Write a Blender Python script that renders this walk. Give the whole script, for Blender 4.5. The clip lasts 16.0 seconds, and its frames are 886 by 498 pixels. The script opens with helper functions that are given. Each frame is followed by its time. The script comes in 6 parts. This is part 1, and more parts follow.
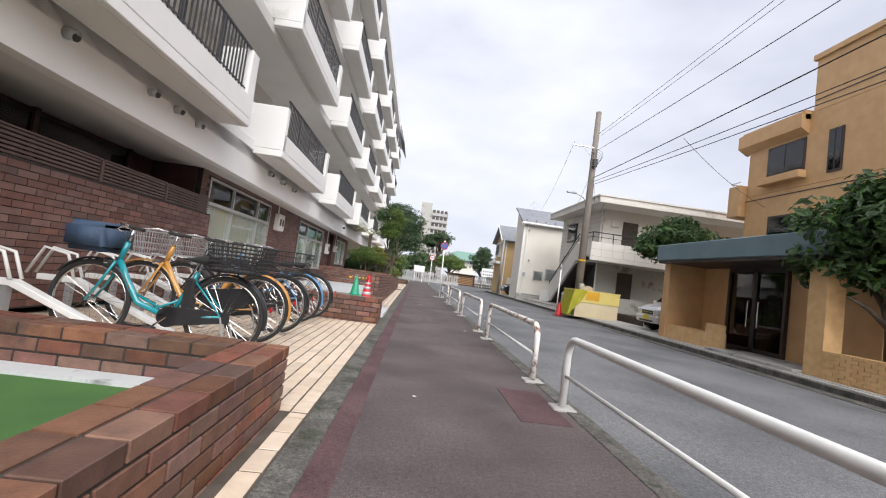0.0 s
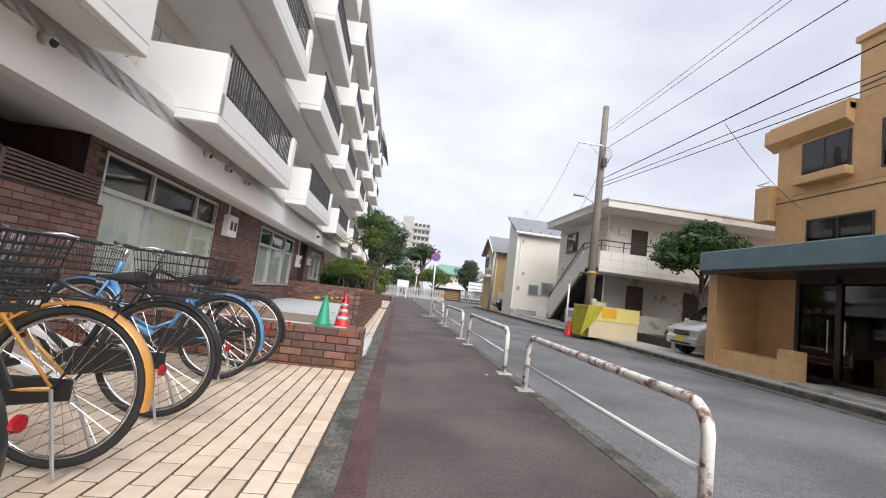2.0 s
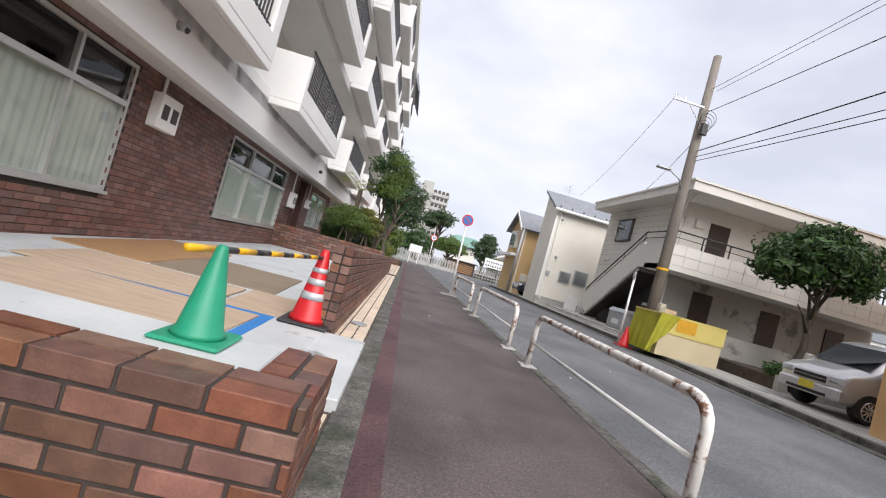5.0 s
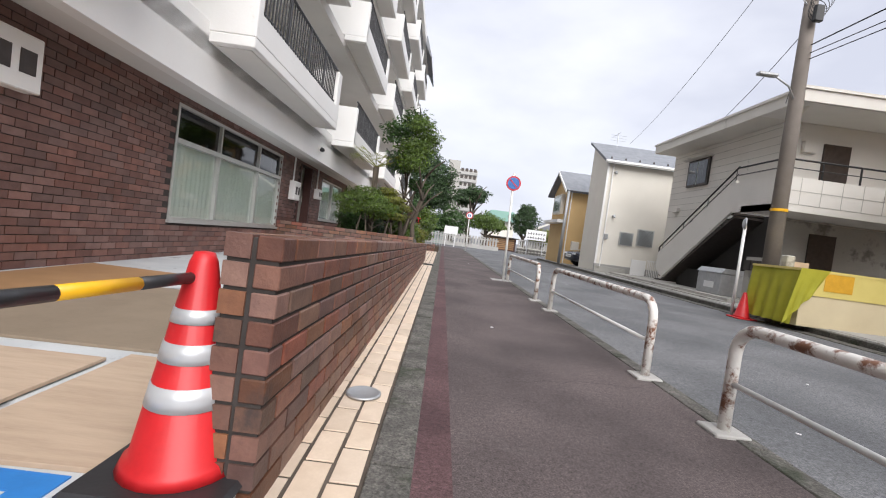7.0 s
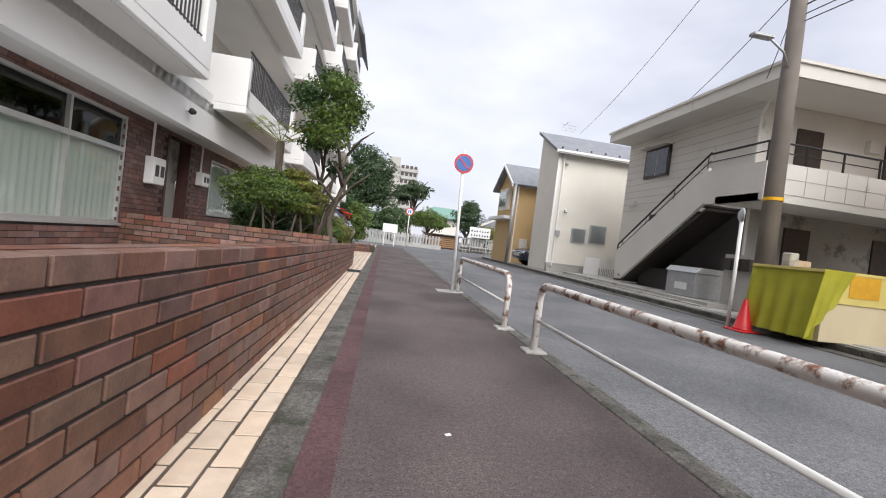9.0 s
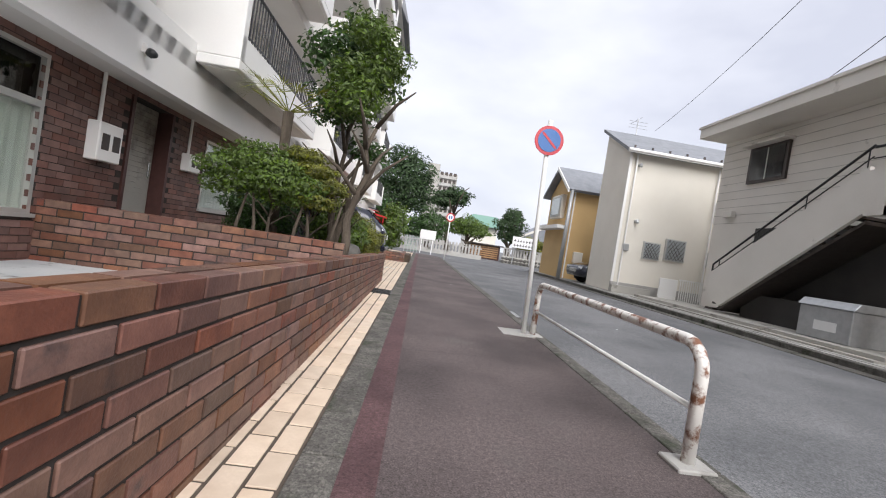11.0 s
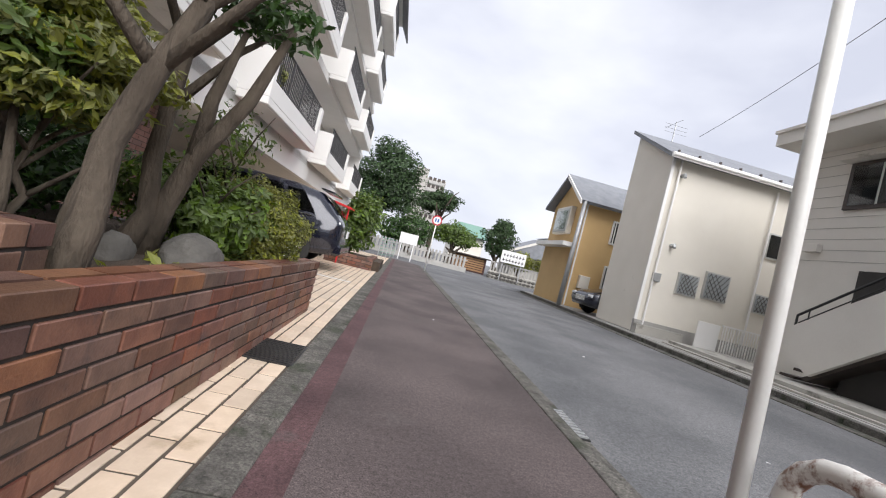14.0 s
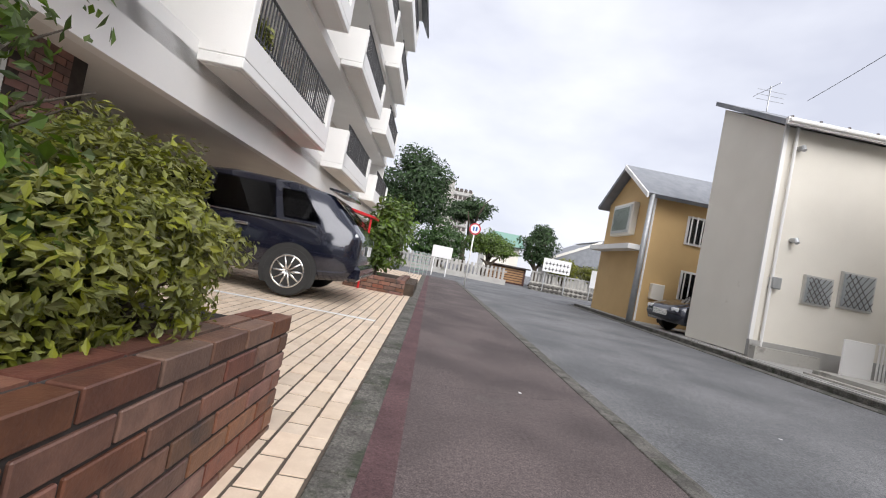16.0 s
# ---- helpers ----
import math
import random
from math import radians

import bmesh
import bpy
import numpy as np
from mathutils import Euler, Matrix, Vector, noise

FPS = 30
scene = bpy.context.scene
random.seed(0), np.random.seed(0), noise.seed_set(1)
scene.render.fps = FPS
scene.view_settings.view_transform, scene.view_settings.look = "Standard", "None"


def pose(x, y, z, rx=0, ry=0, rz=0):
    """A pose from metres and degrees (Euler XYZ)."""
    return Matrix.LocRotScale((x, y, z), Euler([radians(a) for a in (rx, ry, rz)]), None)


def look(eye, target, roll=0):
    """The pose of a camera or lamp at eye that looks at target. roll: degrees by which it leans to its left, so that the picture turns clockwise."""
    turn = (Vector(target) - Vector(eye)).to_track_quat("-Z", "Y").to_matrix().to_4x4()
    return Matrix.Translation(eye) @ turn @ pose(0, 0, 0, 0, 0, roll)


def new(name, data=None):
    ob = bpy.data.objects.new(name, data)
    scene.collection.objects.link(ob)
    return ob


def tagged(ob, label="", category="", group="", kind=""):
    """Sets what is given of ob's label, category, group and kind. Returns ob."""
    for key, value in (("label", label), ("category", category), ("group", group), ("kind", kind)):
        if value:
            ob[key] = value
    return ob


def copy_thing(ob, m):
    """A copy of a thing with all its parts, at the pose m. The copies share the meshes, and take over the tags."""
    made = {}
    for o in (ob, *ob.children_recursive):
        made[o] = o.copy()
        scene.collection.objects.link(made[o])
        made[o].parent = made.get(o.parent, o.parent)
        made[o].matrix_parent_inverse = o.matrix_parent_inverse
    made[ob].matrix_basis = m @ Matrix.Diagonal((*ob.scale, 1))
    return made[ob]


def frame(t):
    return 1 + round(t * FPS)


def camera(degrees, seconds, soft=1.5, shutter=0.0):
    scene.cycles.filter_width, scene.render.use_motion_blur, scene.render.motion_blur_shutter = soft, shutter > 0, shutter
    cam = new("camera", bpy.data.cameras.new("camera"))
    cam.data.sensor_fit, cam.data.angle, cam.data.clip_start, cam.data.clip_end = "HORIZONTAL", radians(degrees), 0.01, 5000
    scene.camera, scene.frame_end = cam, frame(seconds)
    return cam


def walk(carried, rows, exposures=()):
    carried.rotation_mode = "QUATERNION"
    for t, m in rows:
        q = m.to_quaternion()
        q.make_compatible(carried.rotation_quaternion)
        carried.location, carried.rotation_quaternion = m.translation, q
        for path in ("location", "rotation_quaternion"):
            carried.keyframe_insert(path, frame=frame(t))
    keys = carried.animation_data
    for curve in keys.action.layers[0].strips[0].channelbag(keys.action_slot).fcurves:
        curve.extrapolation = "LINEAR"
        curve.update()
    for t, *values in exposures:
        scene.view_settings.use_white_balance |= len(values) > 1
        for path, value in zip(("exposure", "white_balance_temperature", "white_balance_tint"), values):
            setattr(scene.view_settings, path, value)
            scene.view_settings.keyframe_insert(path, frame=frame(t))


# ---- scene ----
cam = camera(91.9, 16.0, soft=1.1)
METRES, EYE, TILT, LEAN, TURN = 22.0, 1.1, 3.4, -7.7, -4.2
ROWS = [
    (0.0, 0.0, 0.0, 0.0, 0.0, 0.0, 0.0),
    (0.5, -0.007, 0.031, -0.0014, 2.34, -1.3, -1.32),
    (1.0, -0.0104, 0.0614, -0.0029, 3.02, -2.32, -0.25),
    (1.5, -0.0156, 0.0929, -0.0046, 0.55, -1.07, -1.31),
    (2.0, -0.0188, 0.126, -0.0051, -2.5, 1.88, 0.49),
    (2.5, -0.0263, 0.1557, -0.0073, -0.88, 1.15, -0.62),
    (3.0, -0.0288, 0.1867, -0.0092, 0.31, -2.04, -5.98),
    (3.5, -0.0329, 0.2174, -0.0105, 0.41, -2.02, -9.2),
    (6.0, -0.043, 0.3712, -0.0208, -1.11, -2.55, -6.73),
    (6.5, -0.0457, 0.4043, -0.023, 3.23, -4.28, -4.38),
    (7.0, -0.0469, 0.4352, -0.025, 3.49, -4.99, 0.28),
    (7.5, -0.0472, 0.4646, -0.0266, 1.59, -4.31, 1.3),
    (8.0, -0.0459, 0.496, -0.028, -1.87, -4.28, 2.55),
    (8.5, -0.0446, 0.5268, -0.0302, -0.63, -3.79, 1.44),
    (9.0, -0.0431, 0.5586, -0.0329, -4.31, -5.25, 0.42),
    (9.5, -0.045, 0.5882, -0.0346, 0.72, -4.72, -1.82),
    (12.0, -0.0586, 0.745, -0.0403, 0.41, -3.7, -1.05),
    (12.5, -0.0561, 0.7743, -0.042, 1.94, -3.3, -4.03),
    (13.0, -0.0555, 0.8054, -0.0445, -0.03, -6.78, -9.04),
    (13.5, -0.0544, 0.8346, -0.0462, 1.21, -4.64, -7.84),
    (14.0, -0.0568, 0.8669, -0.0483, -1.54, -3.1, -6.74),
    (14.5, -0.0593, 0.8967, -0.0499, 2.31, -3.56, -5.8),
    (15.0, -0.0649, 0.9287, -0.0514, 0.66, -3.04, -4.01),
    (15.5, -0.0676, 0.96, -0.0527, 0.97, -2.44, -4.25),
    (16.0, -0.0744, 0.992, -0.054, 2.24, -1.82, -3.22),
]
walk(cam, [(t, pose(0, 0, EYE, TILT, LEAN, TURN) @ pose(METRES * x, METRES * y, METRES * z, 90 + pitch, roll, yaw)) for t, x, y, z, yaw, pitch, roll in ROWS])

# ---- sky and sun: a bright overcast day ----
world = bpy.data.worlds.new("overcast")
scene.world = world
world.use_nodes = True
wn, wl = world.node_tree.nodes, world.node_tree.links
wn.clear()
w_out, w_bg = wn.new("ShaderNodeOutputWorld"), wn.new("ShaderNodeBackground")
w_sky = wn.new("ShaderNodeTexSky")
w_sky.sky_type, w_sky.sun_disc = "NISHITA", False
w_sky.sun_elevation, w_sky.sun_rotation = radians(41), radians(164)
w_co, w_noise, w_ramp = wn.new("ShaderNodeTexCoord"), wn.new("ShaderNodeTexNoise"), wn.new("ShaderNodeValToRGB")
w_noise.inputs["Scale"].default_value, w_noise.inputs["Detail"].default_value = 2.2, 5
w_map = wn.new("ShaderNodeMapping")
w_map.inputs["Scale"].default_value = (1, 1, 2.2)
w_ramp.color_ramp.elements[0].position, w_ramp.color_ramp.elements[0].color = 0.3, (0.44, 0.455, 0.53, 1)
w_ramp.color_ramp.elements[1].position, w_ramp.color_ramp.elements[1].color = 0.7, (0.66, 0.67, 0.72, 1)
w_dim, w_mix = wn.new("ShaderNodeVectorMath"), wn.new("ShaderNodeMix")
w_dim.operation = "SCALE"
w_dim.inputs["Scale"].default_value = 0.1
w_mix.data_type = "RGBA"
w_mix.inputs["Factor"].default_value = 0.93
wl.new(w_co.outputs["Generated"], w_map.inputs["Vector"])
wl.new(w_map.outputs["Vector"], w_noise.inputs["Vector"])
wl.new(w_noise.outputs["Fac"], w_ramp.inputs["Fac"])
wl.new(w_sky.outputs["Color"], w_dim.inputs[0])
wl.new(w_dim.outputs["Vector"], w_mix.inputs["A"])
wl.new(w_ramp.outputs["Color"], w_mix.inputs["B"])
wl.new(w_mix.outputs["Result"], w_bg.inputs["Color"])
w_bg.inputs["Strength"].default_value = 1.06
wl.new(w_bg.outputs["Background"], w_out.inputs["Surface"])
sun = new("sun", bpy.data.lights.new("sun", "SUN"))
sun.data.energy, sun.data.angle, sun.data.color = 2.9, radians(60), (1.0, 0.98, 0.97)
sun.matrix_world = look((0, 0, 23), (-7, 25, 0))
scene.view_settings.exposure = 0.68


# ---- materials ----
def material(name, a, b=None, rough=0.6, metal=0.0, scale=8.0, fine=60.0, bump=0.15, dist=0.01, vary=0.0, island=False, stain=None, stain_at=0.62, stain_scale=1.2, coat=0.0, stretch=(1, 1, 1), grain=0.55, through_light=0.0, speck=0.0, speck_scale=38.0, hue=0.0):
    """Two colours mixed by coarse and fine noise, with stains, wear and a fine relief. vary: brightness spread between pieces."""
    m = bpy.data.materials.new(name)
    m.use_nodes = True
    n, l = m.node_tree.nodes, m.node_tree.links
    bs = n["Principled BSDF"]
    b = b or tuple(c * 0.8 for c in a)
    co, mp = n.new("ShaderNodeTexCoord"), n.new("ShaderNodeMapping")
    geo = n.new("ShaderNodeNewGeometry")
    mp.inputs["Scale"].default_value = stretch
    l.new(geo.outputs["Position"], mp.inputs["Vector"])
    big, small = n.new("ShaderNodeTexNoise"), n.new("ShaderNodeTexNoise")
    for tex, s in ((big, scale), (small, fine)):
        tex.inputs["Scale"].default_value, tex.inputs["Detail"].default_value = s, 4
        l.new(mp.outputs["Vector"], tex.inputs["Vector"])
    add = n.new("ShaderNodeMath")
    add.operation = "MULTIPLY_ADD"
    add.inputs[1].default_value, add.inputs[2].default_value = grain, 0.5 - grain * 0.5
    l.new(small.outputs["Fac"], add.inputs[0])
    fac = n.new("ShaderNodeMath")
    fac.operation = "MULTIPLY"
    l.new(add.outputs[0], fac.inputs[0])
    rmp = n.new("ShaderNodeMapRange")
    rmp.inputs["From Min"].default_value, rmp.inputs["From Max"].default_value = 0.35, 0.65
    rmp.inputs["To Min"].default_value, rmp.inputs["To Max"].default_value = 0.4, 1.6
    l.new(big.outputs["Fac"], rmp.inputs["Value"])
    l.new(rmp.outputs["Result"], fac.inputs[1])
    mix = n.new("ShaderNodeMix")
    mix.data_type = "RGBA"
    mix.inputs["A"].default_value, mix.inputs["B"].default_value = (*a, 1), (*b, 1)
    l.new(fac.outputs[0], mix.inputs["Factor"])
    col = mix.outputs["Result"]
    if stain:
        st = n.new("ShaderNodeTexNoise")
        st.inputs["Scale"].default_value, st.inputs["Detail"].default_value, st.inputs["Roughness"].default_value = stain_scale, 7, 0.65
        l.new(mp.outputs["Vector"], st.inputs["Vector"])
        sr = n.new("ShaderNodeMapRange")
        sr.inputs["From Min"].default_value, sr.inputs["From Max"].default_value = stain_at, stain_at + 0.1
        l.new(st.outputs["Fac"], sr.inputs["Value"])
        sm = n.new("ShaderNodeMix")
        sm.data_type = "RGBA"
        sm.inputs["B"].default_value = (*stain, 1)
        l.new(sr.outputs["Result"], sm.inputs["Factor"])
        l.new(col, sm.inputs["A"])
        col = sm.outputs["Result"]
    if speck:
        ag, ar, am = n.new("ShaderNodeTexNoise"), n.new("ShaderNodeMapRange"), n.new("ShaderNodeVectorMath")
        ag.inputs["Scale"].default_value, ag.inputs["Detail"].default_value, ag.inputs["Roughness"].default_value = speck_scale, 8, 0.85
        l.new(mp.outputs["Vector"], ag.inputs["Vector"])
        ar.inputs["From Min"].default_value, ar.inputs["From Max"].default_value = 0.34, 0.66
        ar.inputs["To Min"].default_value, ar.inputs["To Max"].default_value = 1 - speck, 1 + speck
        l.new(ag.outputs["Fac"], ar.inputs["Value"])
        am.operation = "SCALE"
        l.new(col, am.inputs[0])
        l.new(ar.outputs["Result"], am.inputs["Scale"])
        col = am.outputs["Vector"]
    if vary:
        hsv = n.new("ShaderNodeHueSaturation")
        src = geo.outputs["Random Per Island"] if island else n.new("ShaderNodeObjectInfo").outputs["Random"]
        vr = n.new("ShaderNodeMapRange")
        vr.inputs["To Min"].default_value, vr.inputs["To Max"].default_value = 1 - vary, 1 + vary
        l.new(src, vr.inputs["Value"])
        l.new(vr.outputs["Result"], hsv.inputs["Value"])
        vs, fr = n.new("ShaderNodeMapRange"), n.new("ShaderNodeMath")
        fr.operation = "FRACT"
        mu = n.new("ShaderNodeMath")
        mu.operation = "MULTIPLY"
        mu.inputs[1].default_value = 7.31
        l.new(src, mu.inputs[0])
        l.new(mu.outputs[0], fr.inputs[0])
        vs.inputs["To Min"].default_value, vs.inputs["To Max"].default_value = 1 - vary * 0.6, 1 + vary * 0.6
        l.new(fr.outputs[0], vs.inputs["Value"])
        l.new(vs.outputs["Result"], hsv.inputs["Saturation"])
        if hue:
            hr, hf, hm = n.new("ShaderNodeMapRange"), n.new("ShaderNodeMath"), n.new("ShaderNodeMath")
            hm.operation, hf.operation = "MULTIPLY", "FRACT"
            hm.inputs[1].default_value = 13.7
            hr.inputs["To Min"].default_value, hr.inputs["To Max"].default_value = 0.5 - hue * 0.15, 0.5 + hue
            l.new(src, hm.inputs[0])
            l.new(hm.outputs[0], hf.inputs[0])
            l.new(hf.outputs[0], hr.inputs["Value"])
            l.new(hr.outputs["Result"], hsv.inputs["Hue"])
        l.new(col, hsv.inputs["Color"])
        col = hsv.outputs["Color"]
    l.new(col, bs.inputs["Base Color"])
    bs.inputs["Roughness"].default_value, bs.inputs["Metallic"].default_value = rough, metal
    bs.inputs["Coat Weight"].default_value = coat
    bs.inputs["Coat Roughness"].default_value = 0.04
    if through_light:
        bs.inputs["Subsurface Weight"].default_value = 0.0
        tr, ms = n.new("ShaderNodeBsdfTranslucent"), n.new("ShaderNodeMixShader")
        l.new(col, tr.inputs["Color"])
        ms.inputs[0].default_value = through_light
        l.new(bs.outputs[0], ms.inputs[1])
        l.new(tr.outputs[0], ms.inputs[2])
        l.new(ms.outputs[0], n["Material Output"].inputs["Surface"])
    if bump:
        bp = n.new("ShaderNodeBump")
        bp.inputs["Strength"].default_value, bp.inputs["Distance"].default_value = bump, dist
        l.new(small.outputs["Fac"], bp.inputs["Height"])
        l.new(bp.outputs["Normal"], bs.inputs["Normal"])
    return m


def glass(name, tint, rough=0.03, alpha=0.35):
    """Thin window glass: mirror gloss over a see-through sheet."""
    m = bpy.data.materials.new(name)
    m.use_nodes = True
    n, l = m.node_tree.nodes, m.node_tree.links
    n.clear()
    out, mx = n.new("ShaderNodeOutputMaterial"), n.new("ShaderNodeMixShader")
    tr, gl, fr = n.new("ShaderNodeBsdfTransparent"), n.new("ShaderNodeBsdfGlossy"), n.new("ShaderNodeLayerWeight")
    tr.inputs["Color"].default_value = (*tint, 1)
    gl.inputs["Roughness"].default_value = rough
    fr.inputs["Blend"].default_value = 0.5
    pw, ad = n.new("ShaderNodeMath"), n.new("ShaderNodeMath")
    pw.operation, ad.operation = "POWER", "MULTIPLY_ADD"
    pw.inputs[1].default_value, ad.inputs[1].default_value, ad.inputs[2].default_value = 3.5, 0.75, 0.06
    l.new(fr.outputs["Facing"], pw.inputs[0])
    l.new(pw.outputs[0], ad.inputs[0])
    l.new(ad.outputs[0], mx.inputs[0])
    l.new(tr.outputs[0], mx.inputs[1])
    l.new(gl.outputs[0], mx.inputs[2])
    l.new(mx.outputs[0], out.inputs["Surface"])
    return m


WALK = material("worn red-brown asphalt", (0.042, 0.032, 0.032), (0.14, 0.11, 0.107), rough=0.85, grain=2.4, scale=0.9, fine=120, bump=0.3, dist=0.006, stain=(0.11, 0.092, 0.088), stain_at=0.6, stain_scale=0.8, speck=0.55)
WALK_RED = material("red asphalt band", (0.055, 0.027, 0.03), (0.13, 0.07, 0.072), rough=0.85, grain=2.0, scale=2, fine=150, bump=0.5, dist=0.006, stain=(0.09, 0.075, 0.072), stain_at=0.62, stain_scale=2, speck=0.5)
ROAD = material("grey asphalt", (0.075, 0.078, 0.084), (0.195, 0.196, 0.202), rough=0.9, grain=2.4, scale=0.6, fine=110, bump=0.3, dist=0.008, stain=(0.1, 0.103, 0.106), stain_at=0.62, stain_scale=0.35, speck=0.5)
KERB = material("mossy concrete kerb", (0.055, 0.052, 0.046), (0.16, 0.15, 0.135), rough=0.9, grain=2.0, scale=5, fine=90, bump=0.5, stain=(0.05, 0.055, 0.038), stain_at=0.52, stain_scale=3, speck=0.6)
CONC = material("weathered concrete", (0.33, 0.32, 0.3), (0.45, 0.44, 0.42), rough=0.9, scale=2, fine=60, bump=0.3, stain=(0.16, 0.155, 0.14), stain_at=0.58, stain_scale=1.2)
SCREED = material("pale screed", (0.46, 0.48, 0.49), (0.6, 0.61, 0.61), rough=0.7, scale=2, fine=40, bump=0.15, stain=(0.2, 0.2, 0.2), stain_at=0.6, stain_scale=3.0)
TILE = material("cream floor tile", (0.6, 0.475, 0.36), (0.73, 0.6, 0.47), rough=0.45, scale=9, fine=70, bump=0.1, vary=0.1, stain=(0.42, 0.32, 0.22), stain_at=0.66, stain_scale=1.5)
TILE_J = material("cream floor tile field", (0.6, 0.475, 0.36), (0.73, 0.6, 0.47), rough=0.45, scale=9, fine=70, bump=0.1, vary=0.1, island=True, stain=(0.42, 0.32, 0.22), stain_at=0.66, stain_scale=1.5)
GROUT = material("dirty grout", (0.06, 0.047, 0.036), (0.12, 0.095, 0.075), rough=0.95, scale=6, fine=80)
BRICK = material("brown brick", (0.115, 0.049, 0.039), (0.22, 0.1, 0.074), rough=0.5, scale=11, fine=80, bump=0.25, vary=0.38, hue=0.022, stain=(0.08, 0.048, 0.045), stain_at=0.6, stain_scale=4)
BRICK_J = material("brown brick course", (0.115, 0.049, 0.039), (0.22, 0.1, 0.074), rough=0.5, scale=11, fine=80, bump=0.25, vary=0.38, hue=0.022, island=True, stain=(0.08, 0.048, 0.045), stain_at=0.6, stain_scale=4)
BRICK_H = material("house brick tile", (0.135, 0.07, 0.058), (0.2, 0.108, 0.09), rough=0.55, scale=7, fine=70, bump=0.2, vary=0.28, island=True)
MORTAR = material("dark mortar", (0.03, 0.025, 0.023), (0.06, 0.05, 0.046), rough=0.95)
WHITE = material("white render", (0.86, 0.85, 0.83), (0.81, 0.8, 0.78), rough=0.75, scale=1.2, fine=40, bump=0.12, stain=(0.64, 0.62, 0.58), stain_at=0.66, stain_scale=0.7)
SOFFIT = material("grey-white soffit paint", (0.76, 0.74, 0.71), (0.7, 0.68, 0.65), rough=0.85, scale=1.2, fine=30, bump=0.1, stain=(0.55, 0.53, 0.5), stain_at=0.66)
CREAM = material("cream siding", (0.8, 0.76, 0.68), (0.74, 0.7, 0.62), rough=0.7, scale=1, fine=30, bump=0.12, stain=(0.6, 0.56, 0.47), stain_at=0.66)
PALE = material("pale grey-beige siding", (0.72, 0.69, 0.64), (0.65, 0.62, 0.57), rough=0.8, scale=1, fine=30, bump=0.15, stain=(0.4, 0.38, 0.34), stain_at=0.62)
# weathered grey; its darkness also carries shade under gallery and porch
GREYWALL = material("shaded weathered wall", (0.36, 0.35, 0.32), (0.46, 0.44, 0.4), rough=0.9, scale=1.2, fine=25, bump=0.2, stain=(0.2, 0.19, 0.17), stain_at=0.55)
TAN = material("tan tile facade", (0.55, 0.33, 0.15), (0.64, 0.4, 0.2), rough=0.6, scale=3, fine=45, bump=0.2, stain=(0.45, 0.27, 0.12), stain_at=0.68)
TANB = material("tan brick", (0.5, 0.3, 0.125), (0.64, 0.42, 0.2), rough=0.6, scale=6, fine=60, bump=0.2, vary=0.2, island=True)
YELLOW = material("ochre siding", (0.62, 0.43, 0.2), (0.55, 0.37, 0.17), rough=0.75, scale=1, fine=35, bump=0.12)
SLATE = material("grey roof slate", (0.17, 0.18, 0.2), (0.25, 0.26, 0.28), rough=0.7, scale=3, fine=50, bump=0.3, vary=0.12, island=True)
BLUEROOF = material("blue-grey roof fascia", (0.12, 0.19, 0.22), (0.16, 0.235, 0.26), rough=0.55, scale=2, fine=30, bump=0.06)
ALU = material("aluminium frame", (0.62, 0.62, 0.6), (0.54, 0.54, 0.52), rough=0.4, metal=0.6, bump=0.03)
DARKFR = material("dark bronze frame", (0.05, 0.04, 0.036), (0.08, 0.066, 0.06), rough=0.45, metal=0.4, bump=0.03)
BLACK = material("black painted iron", (0.02, 0.02, 0.021), (0.035, 0.035, 0.036), rough=0.45, metal=0.2, bump=0.05)
RAIL = material("dark grey railing", (0.045, 0.044, 0.046), (0.075, 0.073, 0.075), rough=0.5, metal=0.3, bump=0.03)
RUBBER = material("black rubber", (0.018, 0.018, 0.018), (0.03, 0.03, 0.03), rough=0.8, bump=0.2)
PLASTIC = material("black plastic", (0.02, 0.02, 0.022), (0.03, 0.03, 0.033), rough=0.4, bump=0.05)
CHROME = material("steel", (0.7, 0.7, 0.7), (0.55, 0.55, 0.55), rough=0.22, metal=1.0, bump=0.0)
GALV = material("galvanised steel", (0.5, 0.51, 0.52), (0.4, 0.41, 0.42), rough=0.5, metal=0.7, bump=0.05)
GUARD = material("white rail paint", (0.8, 0.8, 0.78), (0.7, 0.7, 0.68), rough=0.4, scale=6, fine=50, bump=0.08, stain=(0.2, 0.085, 0.045), stain_at=0.7, stain_scale=8)
RUSTY = material("white rail paint with rust", (0.8, 0.78, 0.75), (0.7, 0.67, 0.63), rough=0.5, scale=6, fine=50, bump=0.2, stain=(0.2, 0.085, 0.045), stain_at=0.5, stain_scale=9)
RED = material("red cone plastic", (0.62, 0.02, 0.025), (0.5, 0.015, 0.02), rough=0.4, bump=0.04)
GREENC = material("green cone plastic", (0.02, 0.3, 0.17), (0.015, 0.25, 0.14), rough=0.45, bump=0.04)
REFLECT = material("silver reflective band", (0.62, 0.63, 0.65), (0.52, 0.53, 0.55), rough=0.35, metal=0.3, bump=0.02)
BARY = material("yellow bar plastic", (0.85, 0.47, 0.015), (0.75, 0.4, 0.012), rough=0.4, bump=0.03)
PLY = material("pale plywood", (0.54, 0.41, 0.3), (0.42, 0.31, 0.22), rough=0.7, scale=3, fine=18, bump=0.12, stretch=(1, 7, 1), stain=(0.36, 0.25, 0.17), stain_at=0.66, stain_scale=3)
PLYB = material("brown hardboard", (0.4, 0.23, 0.11), (0.34, 0.19, 0.09), rough=0.65, scale=3, fine=30, bump=0.08)
